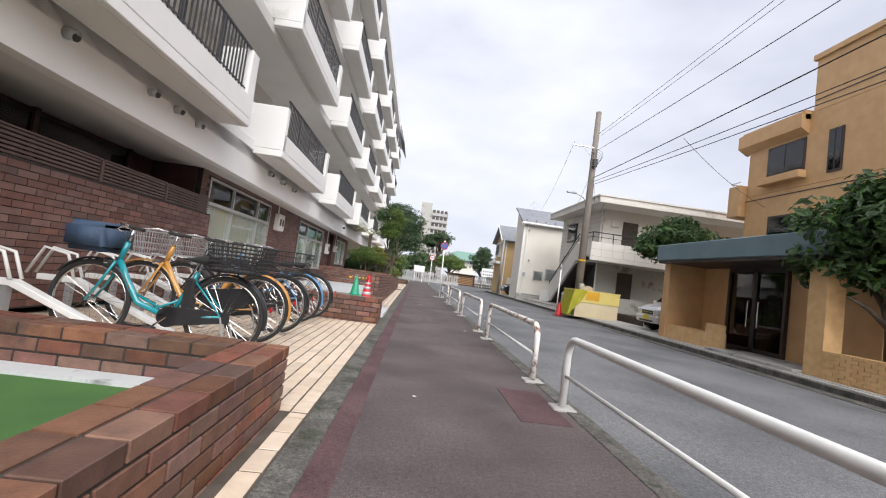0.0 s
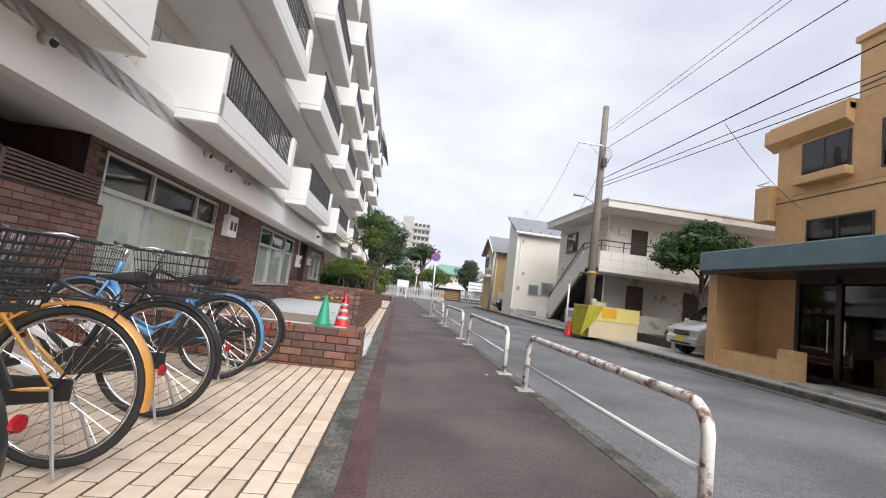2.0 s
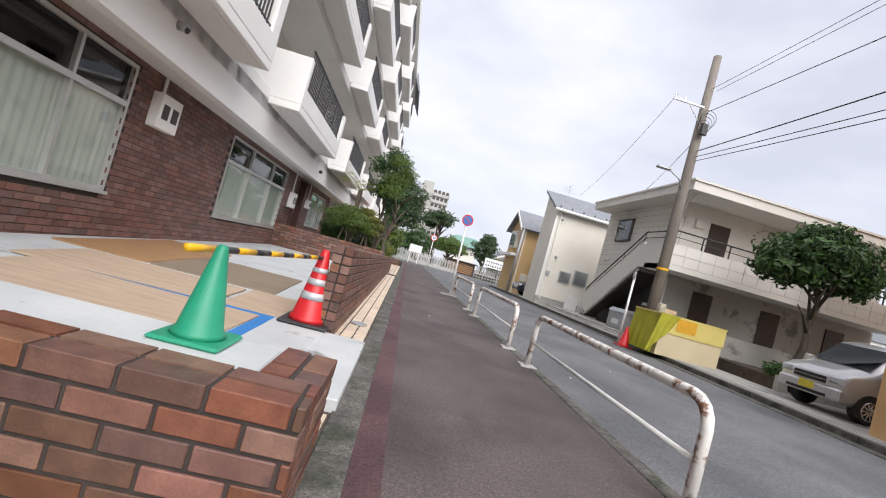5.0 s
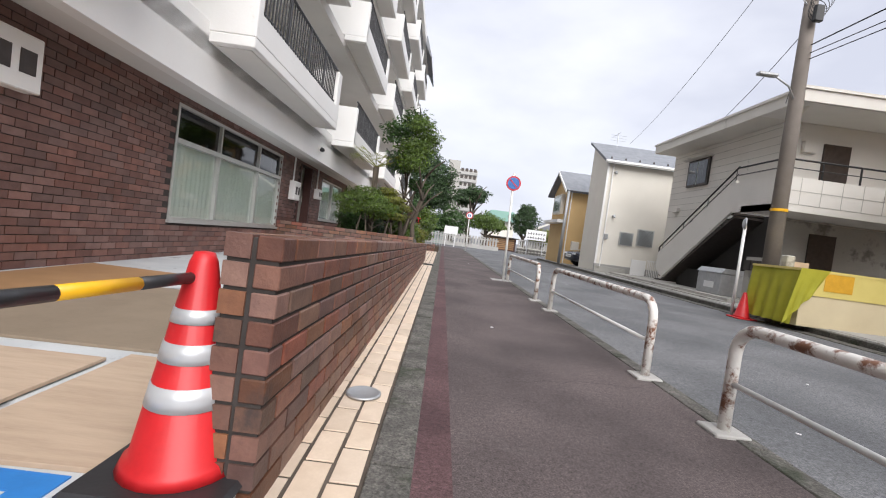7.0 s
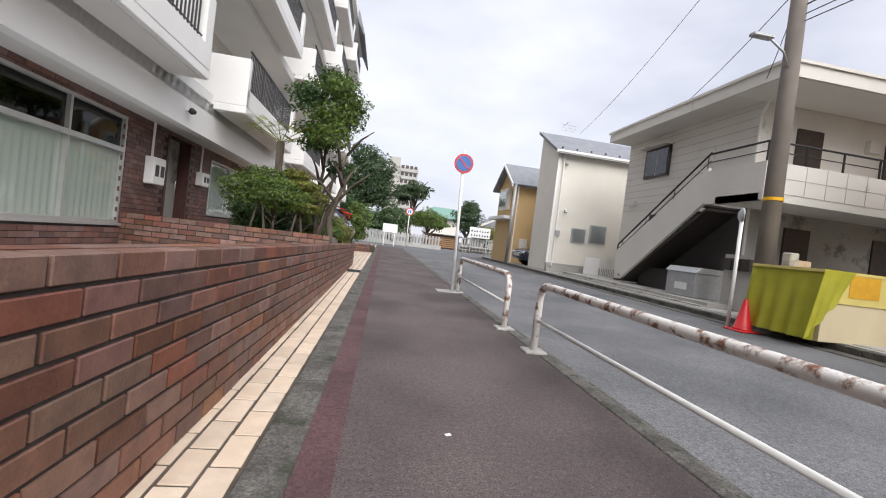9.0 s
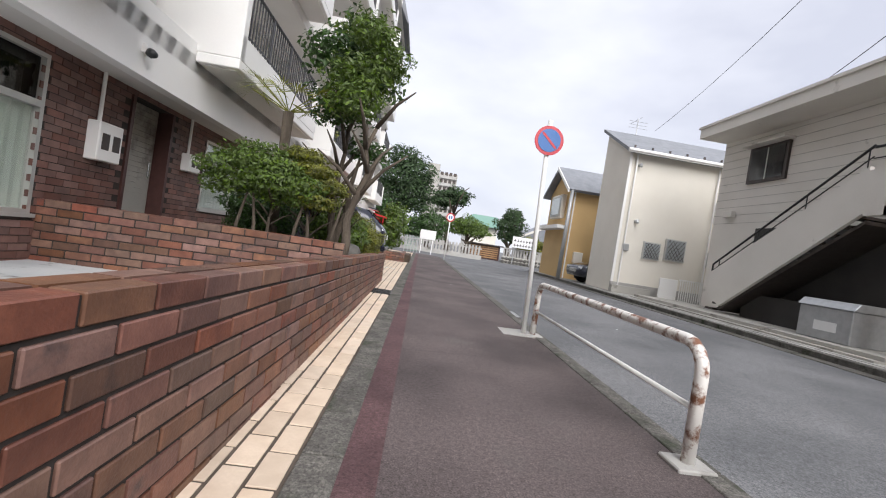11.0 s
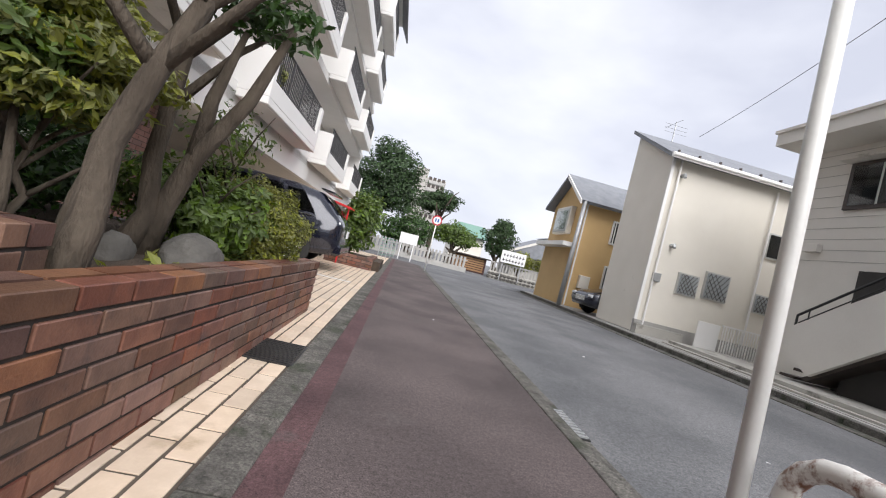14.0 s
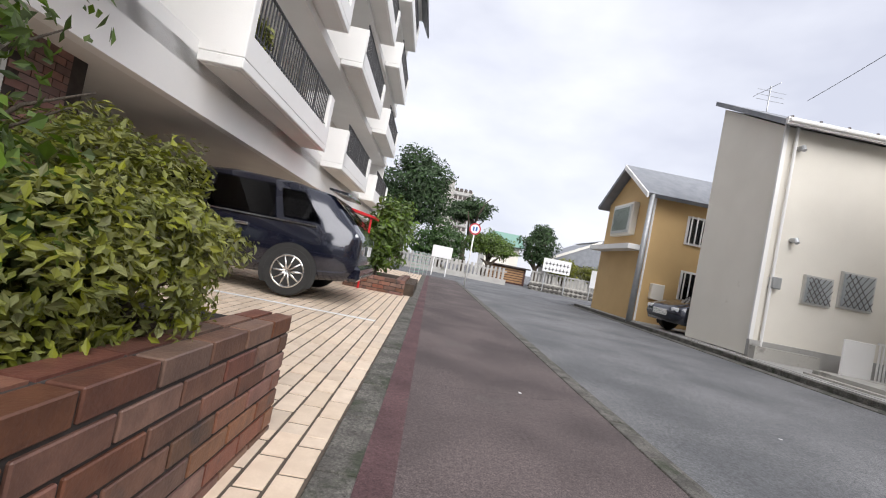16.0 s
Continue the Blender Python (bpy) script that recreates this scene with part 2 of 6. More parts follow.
PLYG = material("grey-brown board", (0.27, 0.21, 0.15), (0.22, 0.17, 0.12), rough=0.7, scale=4, fine=40, bump=0.08)
TAPE = material("blue protective sheet", (0.03, 0.22, 0.6), (0.025, 0.18, 0.5), rough=0.5, bump=0.05)
SIGNBLUE = material("sign blue", (0.03, 0.14, 0.42), (0.025, 0.12, 0.36), rough=0.35, bump=0.02)
SIGNRED = material("sign red", (0.55, 0.03, 0.05), (0.48, 0.025, 0.04), rough=0.35, bump=0.02)
SIGNWHITE = material("sign white", (0.8, 0.8, 0.8), (0.74, 0.74, 0.74), rough=0.4, bump=0.02)
INK = material("black lettering", (0.02, 0.02, 0.025), rough=0.6, bump=0)
POLE = material("grey-brown pole", (0.17, 0.145, 0.125), (0.23, 0.2, 0.175), rough=0.85, scale=2, fine=40, bump=0.15, stain=(0.11, 0.095, 0.085), stain_at=0.6)
BARK = material("tree bark", (0.05, 0.038, 0.028), (0.13, 0.105, 0.08), rough=0.95, scale=9, fine=45, bump=0.9, dist=0.02, stretch=(1, 1, 0.35))
SOIL = material("dark planter soil", (0.05, 0.035, 0.026), (0.1, 0.075, 0.055), rough=1.0, scale=6, fine=60, bump=0.9, dist=0.03)
ROCK = material("garden stone", (0.07, 0.066, 0.06), (0.15, 0.142, 0.13), rough=0.9, scale=5, fine=30, bump=0.6, dist=0.02)
LAWN = material("green artificial turf", (0.04, 0.11, 0.025), (0.07, 0.17, 0.04), rough=0.9, scale=3, fine=150, bump=0.8, dist=0.01)
YNET = material("yellow-green net", (0.42, 0.4, 0.03), (0.55, 0.52, 0.05), rough=0.7, scale=3, fine=120, bump=0.6, dist=0.01, through_light=0.25)
YBOX = material("yellow plastic sheet", (0.72, 0.6, 0.2), (0.64, 0.52, 0.16), rough=0.5, scale=2, fine=40, bump=0.08)
BOXW = material("cream board", (0.68, 0.58, 0.38), (0.6, 0.5, 0.32), rough=0.7, scale=2, fine=40, bump=0.1)
ORANGE = material("orange patch", (0.75, 0.4, 0.03), rough=0.6, bump=0.02)
CURTAIN = material("pale green curtain", (0.62, 0.66, 0.6), (0.5, 0.54, 0.49), rough=0.9, scale=2, fine=14, bump=0.3, stretch=(1, 6, 0.2))
# near-black for unlit rooms and the gap under the stair, shade as colour
DIM = material("painted dark shade", (0.035, 0.033, 0.032), (0.06, 0.056, 0.053), rough=0.9, scale=1)
MAROON = material("dark maroon panel", (0.06, 0.025, 0.022), (0.09, 0.04, 0.035), rough=0.45, bump=0.04)
LOUVRE = material("brown louvre slats", (0.1, 0.06, 0.052), (0.14, 0.088, 0.075), rough=0.5, bump=0.04)
NAVY = material("dark navy car paint", (0.008, 0.01, 0.022), (0.01, 0.012, 0.025), rough=0.22, metal=0.3, bump=0, coat=1.0)
SILVER = material("silver car paint", (0.62, 0.61, 0.62), (0.56, 0.55, 0.56), rough=0.3, metal=0.5, bump=0, coat=0.8)
PLATE = material("number plate", (0.75, 0.6, 0.06), rough=0.5, bump=0)
LAMPR = material("red lamp lens", (0.45, 0.012, 0.02), rough=0.15, bump=0, coat=0.8)
LAMPW = material("clear lamp lens", (0.75, 0.76, 0.78), (0.5, 0.5, 0.52), rough=0.15, bump=0, coat=0.8)
TEAL = material("teal bike enamel", (0.015, 0.28, 0.32), (0.012, 0.24, 0.28), rough=0.25, bump=0, coat=0.7)
GOLD = material("amber bike enamel", (0.6, 0.3, 0.07), (0.52, 0.25, 0.05), rough=0.3, bump=0, coat=0.6)
BIKEBLUE = material("blue bike enamel", (0.1, 0.27, 0.5), (0.08, 0.23, 0.44), rough=0.3, bump=0, coat=0.6)
BIKEBLACK = material("black bike enamel", (0.02, 0.02, 0.025), rough=0.3, bump=0, coat=0.6)
NAVYCLOTH = material("navy basket cover", (0.03, 0.055, 0.1), (0.045, 0.075, 0.13), rough=0.7, scale=6, fine=40, bump=0.3)
LEAF = material("dark green leaves", (0.035, 0.075, 0.02), (0.06, 0.12, 0.03), rough=0.55, vary=0.45, island=True, bump=0, through_light=0.25)
LEAF_L = material("yellow-green leaves", (0.15, 0.175, 0.035), (0.27, 0.27, 0.065), rough=0.55, vary=0.4, island=True, bump=0, through_light=0.3)
LEAF_M = material("mid green leaves", (0.085, 0.145, 0.028), (0.14, 0.2, 0.045), rough=0.55, vary=0.4, island=True, bump=0, through_light=0.3)
LEAF_F = material("far tree leaves", (0.03, 0.06, 0.022), (0.055, 0.095, 0.035), rough=0.7, vary=0.45, island=True, bump=0, through_light=0.2)
FROST = material("frosted pane", (0.42, 0.45, 0.46), (0.36, 0.39, 0.4), rough=0.25, bump=0.03)
GLASS = glass("window glass", (0.93, 0.95, 0.94))
GLASSD = glass("dark window glass", (0.3, 0.32, 0.33))
CARGLASS = glass("car glass", (0.05, 0.055, 0.06))


# ---- mesh helpers ----
def box(bm, x0, x1, y0, y1, z0, z1):
    v = [bm.verts.new((x, y, z)) for x in (x0, x1) for y in (y0, y1) for z in (z0, z1)]
    for f in ((0, 1, 3, 2), (4, 6, 7, 5), (0, 4, 5, 1), (2, 3, 7, 6), (0, 2, 6, 4), (1, 5, 7, 3)):
        bm.faces.new([v[i] for i in f])
    return v


def prism(bm, pts, axis, a, b):
    """A polygon of two coordinates drawn out along x, y or z from a to b."""
    def p(u, w, t):
        return {"x": (t, u, w), "y": (u, t, w), "z": (u, w, t)}[axis]
    lo, hi = [bm.verts.new(p(u, w, a)) for u, w in pts], [bm.verts.new(p(u, w, b)) for u, w in pts]
    k = len(pts)
    bm.faces.new(lo), bm.faces.new(hi[::-1])
    for i in range(k):
        bm.faces.new((lo[i], hi[i], hi[(i + 1) % k], lo[(i + 1) % k]))


def tube(bm, pts, radii, seg=8, closed=False):
    """A round bar along points; radii: one number or one for each point."""
    pts = [Vector(p) for p in pts]
    if not isinstance(radii, (list, tuple)):
        radii = [radii] * len(pts)
    rings, ref = [], None
    k = len(pts)
    for i, p in enumerate(pts):
        a = pts[(i - 1) % k] if closed or i else p
        b = pts[(i + 1) % k] if closed or i < k - 1 else p
        d = (b - a).normalized()
        if ref is None or abs(ref.dot(d)) > 0.98:
            ref = Vector((0, 0, 1)) if abs(d.z) < 0.9 else Vector((1, 0, 0))
        u = (ref - d * ref.dot(d)).normalized()
        ref = u
        w = d.cross(u)
        rings.append([bm.verts.new(p + (u * math.cos(2 * math.pi * j / seg) + w * math.sin(2 * math.pi * j / seg)) * radii[i]) for j in range(seg)])
    for i in range(k if closed else k - 1):
        r0, r1 = rings[i], rings[(i + 1) % k]
        for j in range(seg):
            bm.faces.new((r0[j], r0[(j + 1) % seg], r1[(j + 1) % seg], r1[j]))
    if not closed:
        bm.faces.new(rings[0][::-1]), bm.faces.new(rings[-1])


def ring(bm, c, radius, r, axis="y", n=28, seg=8, a0=0.0, a1=2 * math.pi):
    closed = a1 - a0 > 6.2
    pts = []
    for i in range(n if closed else n + 1):
        a = a0 + (a1 - a0) * i / n
        u, w = radius * math.cos(a), radius * math.sin(a)
        pts.append((c[0] + u, c[1], c[2] + w) if axis == "y" else (c[0], c[1] + u, c[2] + w) if axis == "x" else (c[0] + u, c[1] + w, c[2]))
    tube(bm, pts, r, seg, closed)


def lathe(bm, profile, seg=20, c=(0, 0, 0)):
    """A turned body of (radius, height) pairs round z."""
    rings = [[bm.verts.new((c[0] + r * math.cos(2 * math.pi * j / seg), c[1] + r * math.sin(2 * math.pi * j / seg), c[2] + z)) for j in range(seg)] for r, z in profile]
    for a, b in zip(rings, rings[1:]):
        for j in range(seg):
            bm.faces.new((a[j], a[(j + 1) % seg], b[(j + 1) % seg], b[j]))
    bm.faces.new(rings[0][::-1]), bm.faces.new(rings[-1])


def soften(bm, w, seg=1):
    bmesh.ops.bevel(bm, geom=bm.edges[:], offset=w, segments=seg, affect="EDGES", clamp_overlap=True)


def B(*boxes, bevel=0.0):
    bm = bmesh.new()
    for b in boxes:
        box(bm, *b)
    if bevel:
        soften(bm, bevel)
    return bm


def T(pts, r, seg=8, closed=False):
    bm = bmesh.new()
    tube(bm, pts, r, seg, closed)
    return bm


def PR(pts, axis, a, b, bevel=0.0):
    bm = bmesh.new()
    prism(bm, pts, axis, a, b)
    bmesh.ops.recalc_face_normals(bm, faces=bm.faces)
    if bevel:
        soften(bm, bevel)
    return bm


def part(name, bm, mat, parent=None, label="", smooth=False, m=None):
    """Links a bmesh as one mesh object, under parent if there is one."""
    me = bpy.data.meshes.new(name)
    if m is not None:
        bm.transform(m)
    bm.to_mesh(me)
    bm.free()
    me.materials.append(mat)
    if smooth:
        me.shade_smooth()
    ob = new(name, me)
    if parent:
        ob.parent = parent
    return tagged(ob, label=label)


def thing(name, label, category, loc=(0, 0, 0), rz=0.0, group="", kind=""):
    ob = new(name)
    ob.empty_display_size = 0.2
    ob.matrix_basis = pose(*loc, 0, 0, rz)
    return tagged(ob, label, category, group, kind)


def raw(name, verts, faces, mat, parent=None, label="", smooth=False):
    me = bpy.data.meshes.new(name)
    me.from_pydata(verts, [], faces)
    me.materials.append(mat)
    if smooth:
        me.shade_smooth()
    ob = new(name, me)
    if parent:
        ob.parent = parent
    return tagged(ob, label=label)


def leaves(rng, blobs, count, size, flat=0.5, shell=0.55):
    """Many small bent leaf blades, thick towards the skin of some uneven blobs (x, y, z, rx, ry, rz)."""
    verts, faces = [], []
    weights = np.array([b[3] * b[4] + b[4] * b[5] + b[3] * b[5] for b in blobs])
    pick = rng.choice(len(blobs), count, p=weights / weights.sum())
    d = rng.normal(size=(count, 3))
    d /= np.linalg.norm(d, axis=1)[:, None]
    rad = shell + (1.08 - shell) * rng.random(count) ** 0.6
    lump = 0.86 + 0.2 * np.sin(d[:, 0] * 5 + pick) * np.sin(d[:, 1] * 6 + 2 * pick) + 0.14 * np.sin(d[:, 2] * 7 + pick * 3)
    n2 = rng.normal(size=(count, 3))
    sz = size * (0.6 + 0.8 * rng.random(count))
    for i in range(count):
        b = blobs[pick[i]]
        c = Vector((b[0] + b[3] * d[i, 0] * rad[i] * lump[i], b[1] + b[4] * d[i, 1] * rad[i] * lump[i], b[2] + b[5] * d[i, 2] * rad[i] * lump[i]))
        nrm = (Vector(d[i]) * (1 - flat) + Vector(n2[i]) * 0.45 + Vector((0, 0, flat))).normalized()
        u = nrm.orthogonal().normalized()
        a = 6.283 * ((i * 0.618) % 1)
        u = u * math.cos(a) + nrm.cross(u) * math.sin(a)
        w = nrm.cross(u)
        s = sz[i]
        k = len(verts)
        verts += [c - u * s, c + w * s * 0.42 + nrm * s * 0.12, c + u * s, c - w * s * 0.42 + nrm * s * 0.12]
        faces += [(k, k + 1, k + 2, k + 3)]
    return verts, faces


def limbs(bm, rng, base, top, r, n, spread, lift, seg=8):
    """A tapered, slightly bent trunk with n limbs."""
    base, top = Vector(base), Vector(top)
    pts = [base.lerp(top, i / 6) + Vector((rng.normal(), rng.normal(), 0)) * r * 0.5 * (0 < i) for i in range(7)]
    tube(bm, pts, [r * (1.35 if i == 0 else 1 - 0.11 * i) for i in range(7)], seg)
    for i in range(n):
        p = pts[3 + i % 4] if n > 2 else pts[4]
        a = 6.283 * (i * 0.618 + 0.1 * rng.random())
        e = p + Vector((math.cos(a) * spread, math.sin(a) * spread, lift * (0.7 + 0.5 * rng.random())))
        q = p.lerp(e, 0.5) + Vector((0, 0, lift * 0.12))
        tube(bm, [p, q, e], [r * 0.5, r * 0.33, r * 0.12], 6)


def tree(name, label, loc, trunk_top, r, blobs, count, size, mat, n=6, spread=1.0, lift=0.8, seed=1, group="", flat=0.4, shell=0.5):
    rng = np.random.default_rng(seed)
    t = thing(name, label, "tree" if "tree" in name else "shrub", loc, 0, group)
    bm = bmesh.new()
    limbs(bm, rng, (0, 0, -0.05), trunk_top, r, n, spread, lift)
    part("trunk", bm, BARK, t, smooth=True)
    v, f = leaves(rng, blobs, count, size, flat, shell)
    raw("crown", v, f, mat, t)
    return t


# the apartment side runs at a slight angle to the walk and falls a little along it
def shear(kx, kz, y0=14.0):
    return Matrix(((1, kx, 0, -kx * y0), (0, 1, 0, 0), (0, kz, 1, -kz * y0), (0, 0, 0, 1)))


SIDE = shear(0.012, 0.0)
HOUSE = shear(0.012, -0.011)

# ---- ground, road, pavements ----
tagged(part("ground", B((-400, 400, -300, 500, -0.6, -0.16)), ROAD), "grey asphalt ground reaching the horizon", "ground", kind="structure")
tagged(part("road", B((1.72, 7.65, -14, 44, -0.3, -0.07)), ROAD), "worn grey asphalt side street", "road", kind="structure")
far_road = bmesh.new()
prism(far_road, [(-30, 43.9), (7.6, 43.9), (12, 50), (30, 52), (30, 72), (-30, 72)], "z", -0.3, -0.075)
bmesh.ops.recalc_face_normals(far_road, faces=far_road.faces)
tagged(part("road", far_road, ROAD), "grey asphalt road bending at the end of the street", "road", kind="structure")
pav = bmesh.new()
box(pav, -0.26, 1.578, -14, 43.8, -0.3, 0.0)
tagged(part("pavement", pav, WALK), "worn red-brown asphalt footway", "pavement", kind="structure")
tagged(part("pavement", B((-0.262, -0.1, -14, 43.7, -0.2, 0.004)), WALK_RED, m=SIDE), "faded red band along the footway edge", "pavement", kind="structure")
tagged(part("pavement", B((7.95, 30, -14, 43, -0.3, 0.08)), CONC), "weathered concrete forecourts beside the street", "pavement", kind="structure")
tagged(part("forecourt", B((-14, -0.44, -14, 43, -0.3, 0.005)), GROUT, m=SIDE), "grouted bed under the cream tiles", "pavement", kind="structure")
for name, x0, x1, zt, step, mat, mm in (("kerb", -0.44, -0.262, 0.018, 0.62, KERB, SIDE), ("kerb", 1.58, 1.7, 0.008, 0.6, KERB, None), ("gutter", 1.705, 1.86, -0.06, 0.6, KERB, None), ("kerb", 7.65, 7.78, 0.05, 0.6, KERB, None), ("gutter", 7.3, 7.645, -0.055, 0.6, KERB, None), ("gutter", 7.79, 7.945, 0.07, 0.6, CONC, None)):
    k = thing(name, "mossy weathered concrete kerb stones in a row" if name == "kerb" else "pale concrete gutter strip along the road", name, kind="structure")
    y = -6.0
    while y < 43:
        part("kerb_stone", B((x0, x1, y, y + step - 0.012, -0.3, zt), bevel=0.006), mat, k, m=mm)
        y += step

# ---- apartment block ----
block = thing("apartment_block", "white rendered apartment block with brown brick ground floor and stacked balconies", "building")
WX = -4.3
# ground-floor wall with openings: (y0, y1, z0, z1)
holes = [(9.1, 12.8, 0.7, 2.4), (15.95, 20.0, 0.67, 2.38), (21.3, 22.3, 0.55, 2.42), (23.4, 25.95, 1.0, 2.3)]
y = 8.75
for h in holes:
    for b in ((WX - 0.25, WX, y, h[0], 0, 2.5), (WX - 0.25, WX, h[0], h[1], 0, h[2]), (WX - 0.25, WX, h[0], h[1], h[3], 2.5)):
        part("wall", B(b), MORTAR, block, "dark brown brick-tiled ground-floor wall", m=HOUSE)
    y = h[1]
for b in ((WX - 0.25, WX, y, 26.6, 0, 2.5), (WX - 6, WX, 26.6, 26.8, 0, 2.5)):
    part("wall", B(b), MORTAR, block, "dark brown brick-tiled ground-floor wall", m=HOUSE)
part("back_wall", B((-12, -11.8, -8, 46, 0, 15), (-11.8, WX - 0.3, -8.2, -8, 0, 15), (-11.8, -3.7, 45.8, 46, 0, 14.3)), WHITE, block, m=HOUSE)
# back of the car porch, its dimness put into the grey
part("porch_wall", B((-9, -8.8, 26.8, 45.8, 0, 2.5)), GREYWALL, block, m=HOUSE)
part("screen_wall", B((WX - 0.2, WX + 0.15, -8, 9.0, 0, 1.62)), MORTAR, block, "brown brick screen wall", m=HOUSE)
part("rear_wall", B((-5.4, -5.25, -8, 8.7, 0, 2.5), (-5.4, WX - 0.1, 8.7, 8.85, 0, 2.5)), MAROON, block, m=HOUSE)
part("soffit", B((-11.8, -3.62, -8, 45.8, 2.5, 2.62)), SOFFIT, block, "grey painted concrete soffit", m=HOUSE)
part("band", B((-3.78, -3.6, -8, 45.8, 2.44, 3.3)), WHITE, block, "white rendered band beam", m=HOUSE)
for k in range(5):
    part("rear_storey_wall", B((-5.15, -5.0, -8, 45.8, 3.1 + 2.83 * k, 3.1 + 2.83 * k + (2.62 if k < 4 else 0.1))), PALE, block, m=HOUSE)
    part("floor_slab", B((-11.8, -3.6, -8, 45.8, 5.72 + 2.83 * (k - 1), 5.96 + 2.83 * (k - 1)), bevel=0.01), SOFFIT, block, "grey-white concrete floor slab", m=HOUSE)
part("roof_slab", B((-12, -3.2, -8, 46, 14.28, 14.55), (-3.45, -3.2, -8, 46, 14.55, 14.75)), WHITE, block, "white roof slab with upstand", m=HOUSE)
part("roof_eave", PR([(-3.3, 14.4), (-2.75, 13.35), (-2.68, 13.38), (-3.15, 14.8)], "y", 40.0, 45.9), SLATE, block, "dark sloping eave at the end of the roof", m=HOUSE)

# balconies: one built with its parts, then copied
master = None
for k in range(4):
    for j in range(-2, 6):
        y0, zz = 9.2 + 6.1 * j, 3.05 + 2.83 * k
        oy = HOUSE @ Vector((-3.6, y0, zz))
        if master is None:
            master = thing("balcony", "white rendered box balcony with dark vertical-bar railing", "balcony", oy, 0, "stacked balconies")
            part("parapet", B((0.0, 0.6, 0, 4.45, 0, 0.14), (0.47, 0.6, 0, 4.45, 0.14, 0.5), bevel=0.012), WHITE, master)
            part("soffit_panel", B((0.06, 0.52, 0.1, 4.35, -0.012, 0.004)), SOFFIT, master)
            part("side_wall", B((-0.75, 0.6, -0.002, 0.16, 0.14, 1.08), bevel=0.015), WHITE, master)
            part("end_pier", B((0.02, 0.595, 4.17, 4.452, 0.14, 1.25), bevel=0.015), WHITE, master)
            part("handrail", T([(0.54, 0.16, 1.27), (0.54, 4.17, 1.27)], 0.024), RAIL, master, smooth=True)
            part("bottom_rail", T([(0.54, 0.16, 0.58), (0.54, 4.17, 0.58)], 0.014, 6), RAIL, master)
            bar = B((0.53, 0.55, -0.01, 0.01, 0.5, 1.26))
            me = bpy.data.meshes.new("bar")
            bar.to_mesh(me)
            bar.free()
            me.materials.append(RAIL)
            for i in range(35):
                o = new("bar", me)
                o.parent, o.location = master, (0, 0.22 + i * 0.112, 0)
            for yy in (1.15, 2.15, 3.15):
                part("post", B((0.522, 0.558, yy, yy + 0.036, 0.5, 1.28)), RAIL, master)
            part("window_frame", B((-1.42, -1.36, 0.4, 4.2, 0.14, 0.2), (-1.42, -1.36, 0.4, 4.2, 2.1, 2.18), *[(-1.42, -1.36, yy, yy + 0.06, 0.2, 2.1) for yy in (0.4, 1.65, 2.9, 4.14)]), ALU, master)
            part("window_pane", B((-1.395, -1.385, 0.45, 4.15, 0.2, 2.1)), GLASSD, master)
            # dark sheet against the pane, the unlit flat's shade as a colour
            part("room_shade", B((-1.398, -1.396, 0.45, 4.15, 0.2, 2.1)), DIM, master)
        else:
            copy_thing(master, Matrix.Translation(oy))

# air conditioners and potted plants on balconies
ac0 = None
for j, k in ((0, 0), (1, 0), (0, 1), (1, 2), (2, 1), (3, 1), (2, 0), (3, 2), (-1, 1)):
    p = HOUSE @ Vector((-4.35, 9.2 + 6.1 * j - 0.85, 3.14 + 2.83 * k + 0.35))
    if ac0 is None:
        ac0 = thing("air_conditioner", "pale grey air-conditioner unit standing beside a balcony", "air conditioner", p, 0, "air conditioners")
        part("casing", B((0, 0.3, 0, 0.6, 0, 0.55), bevel=0.015), ALU, ac0)
        bm = bmesh.new()
        for r in (0.08, 0.14, 0.2):
            ring(bm, (0.305, 0.26, 0.28), r, 0.006, "x", 20, 5)
        part("grille", bm, BLACK, ac0)
        part("bracket", B((0.02, 0.28, 0.05, 0.09, -0.45, 0), (0.02, 0.28, 0.5, 0.54, -0.45, 0)), GALV, ac0)
    else:
        copy_thing(ac0, Matrix.Translation(p))

# round vents in the white band
vent0 = None
for y in (1.6, 4.4, 5.75, 6.35, 6.95, 10.3, 11.2, 12.2):
    p = HOUSE @ Vector((-3.6, y, 2.86))
    if vent0 is None:
        vent0 = thing("vent_hood", "small round steel vent hood on the white band", "vent", p, 0, "round vents")
        bm = bmesh.new()
        tube(bm, [(0, 0, 0), (0.07, 0, 0), (0.11, 0, -0.02)], [0.06, 0.06, 0.055], 14)
        part("hood", bm, GALV, vent0, smooth=True)
        part("mouth", T([(0.105, 0, -0.024), (0.113, 0, -0.026)], 0.047, 14), BLACK, vent0)
    else:
        copy_thing(vent0, Matrix.Translation(p))


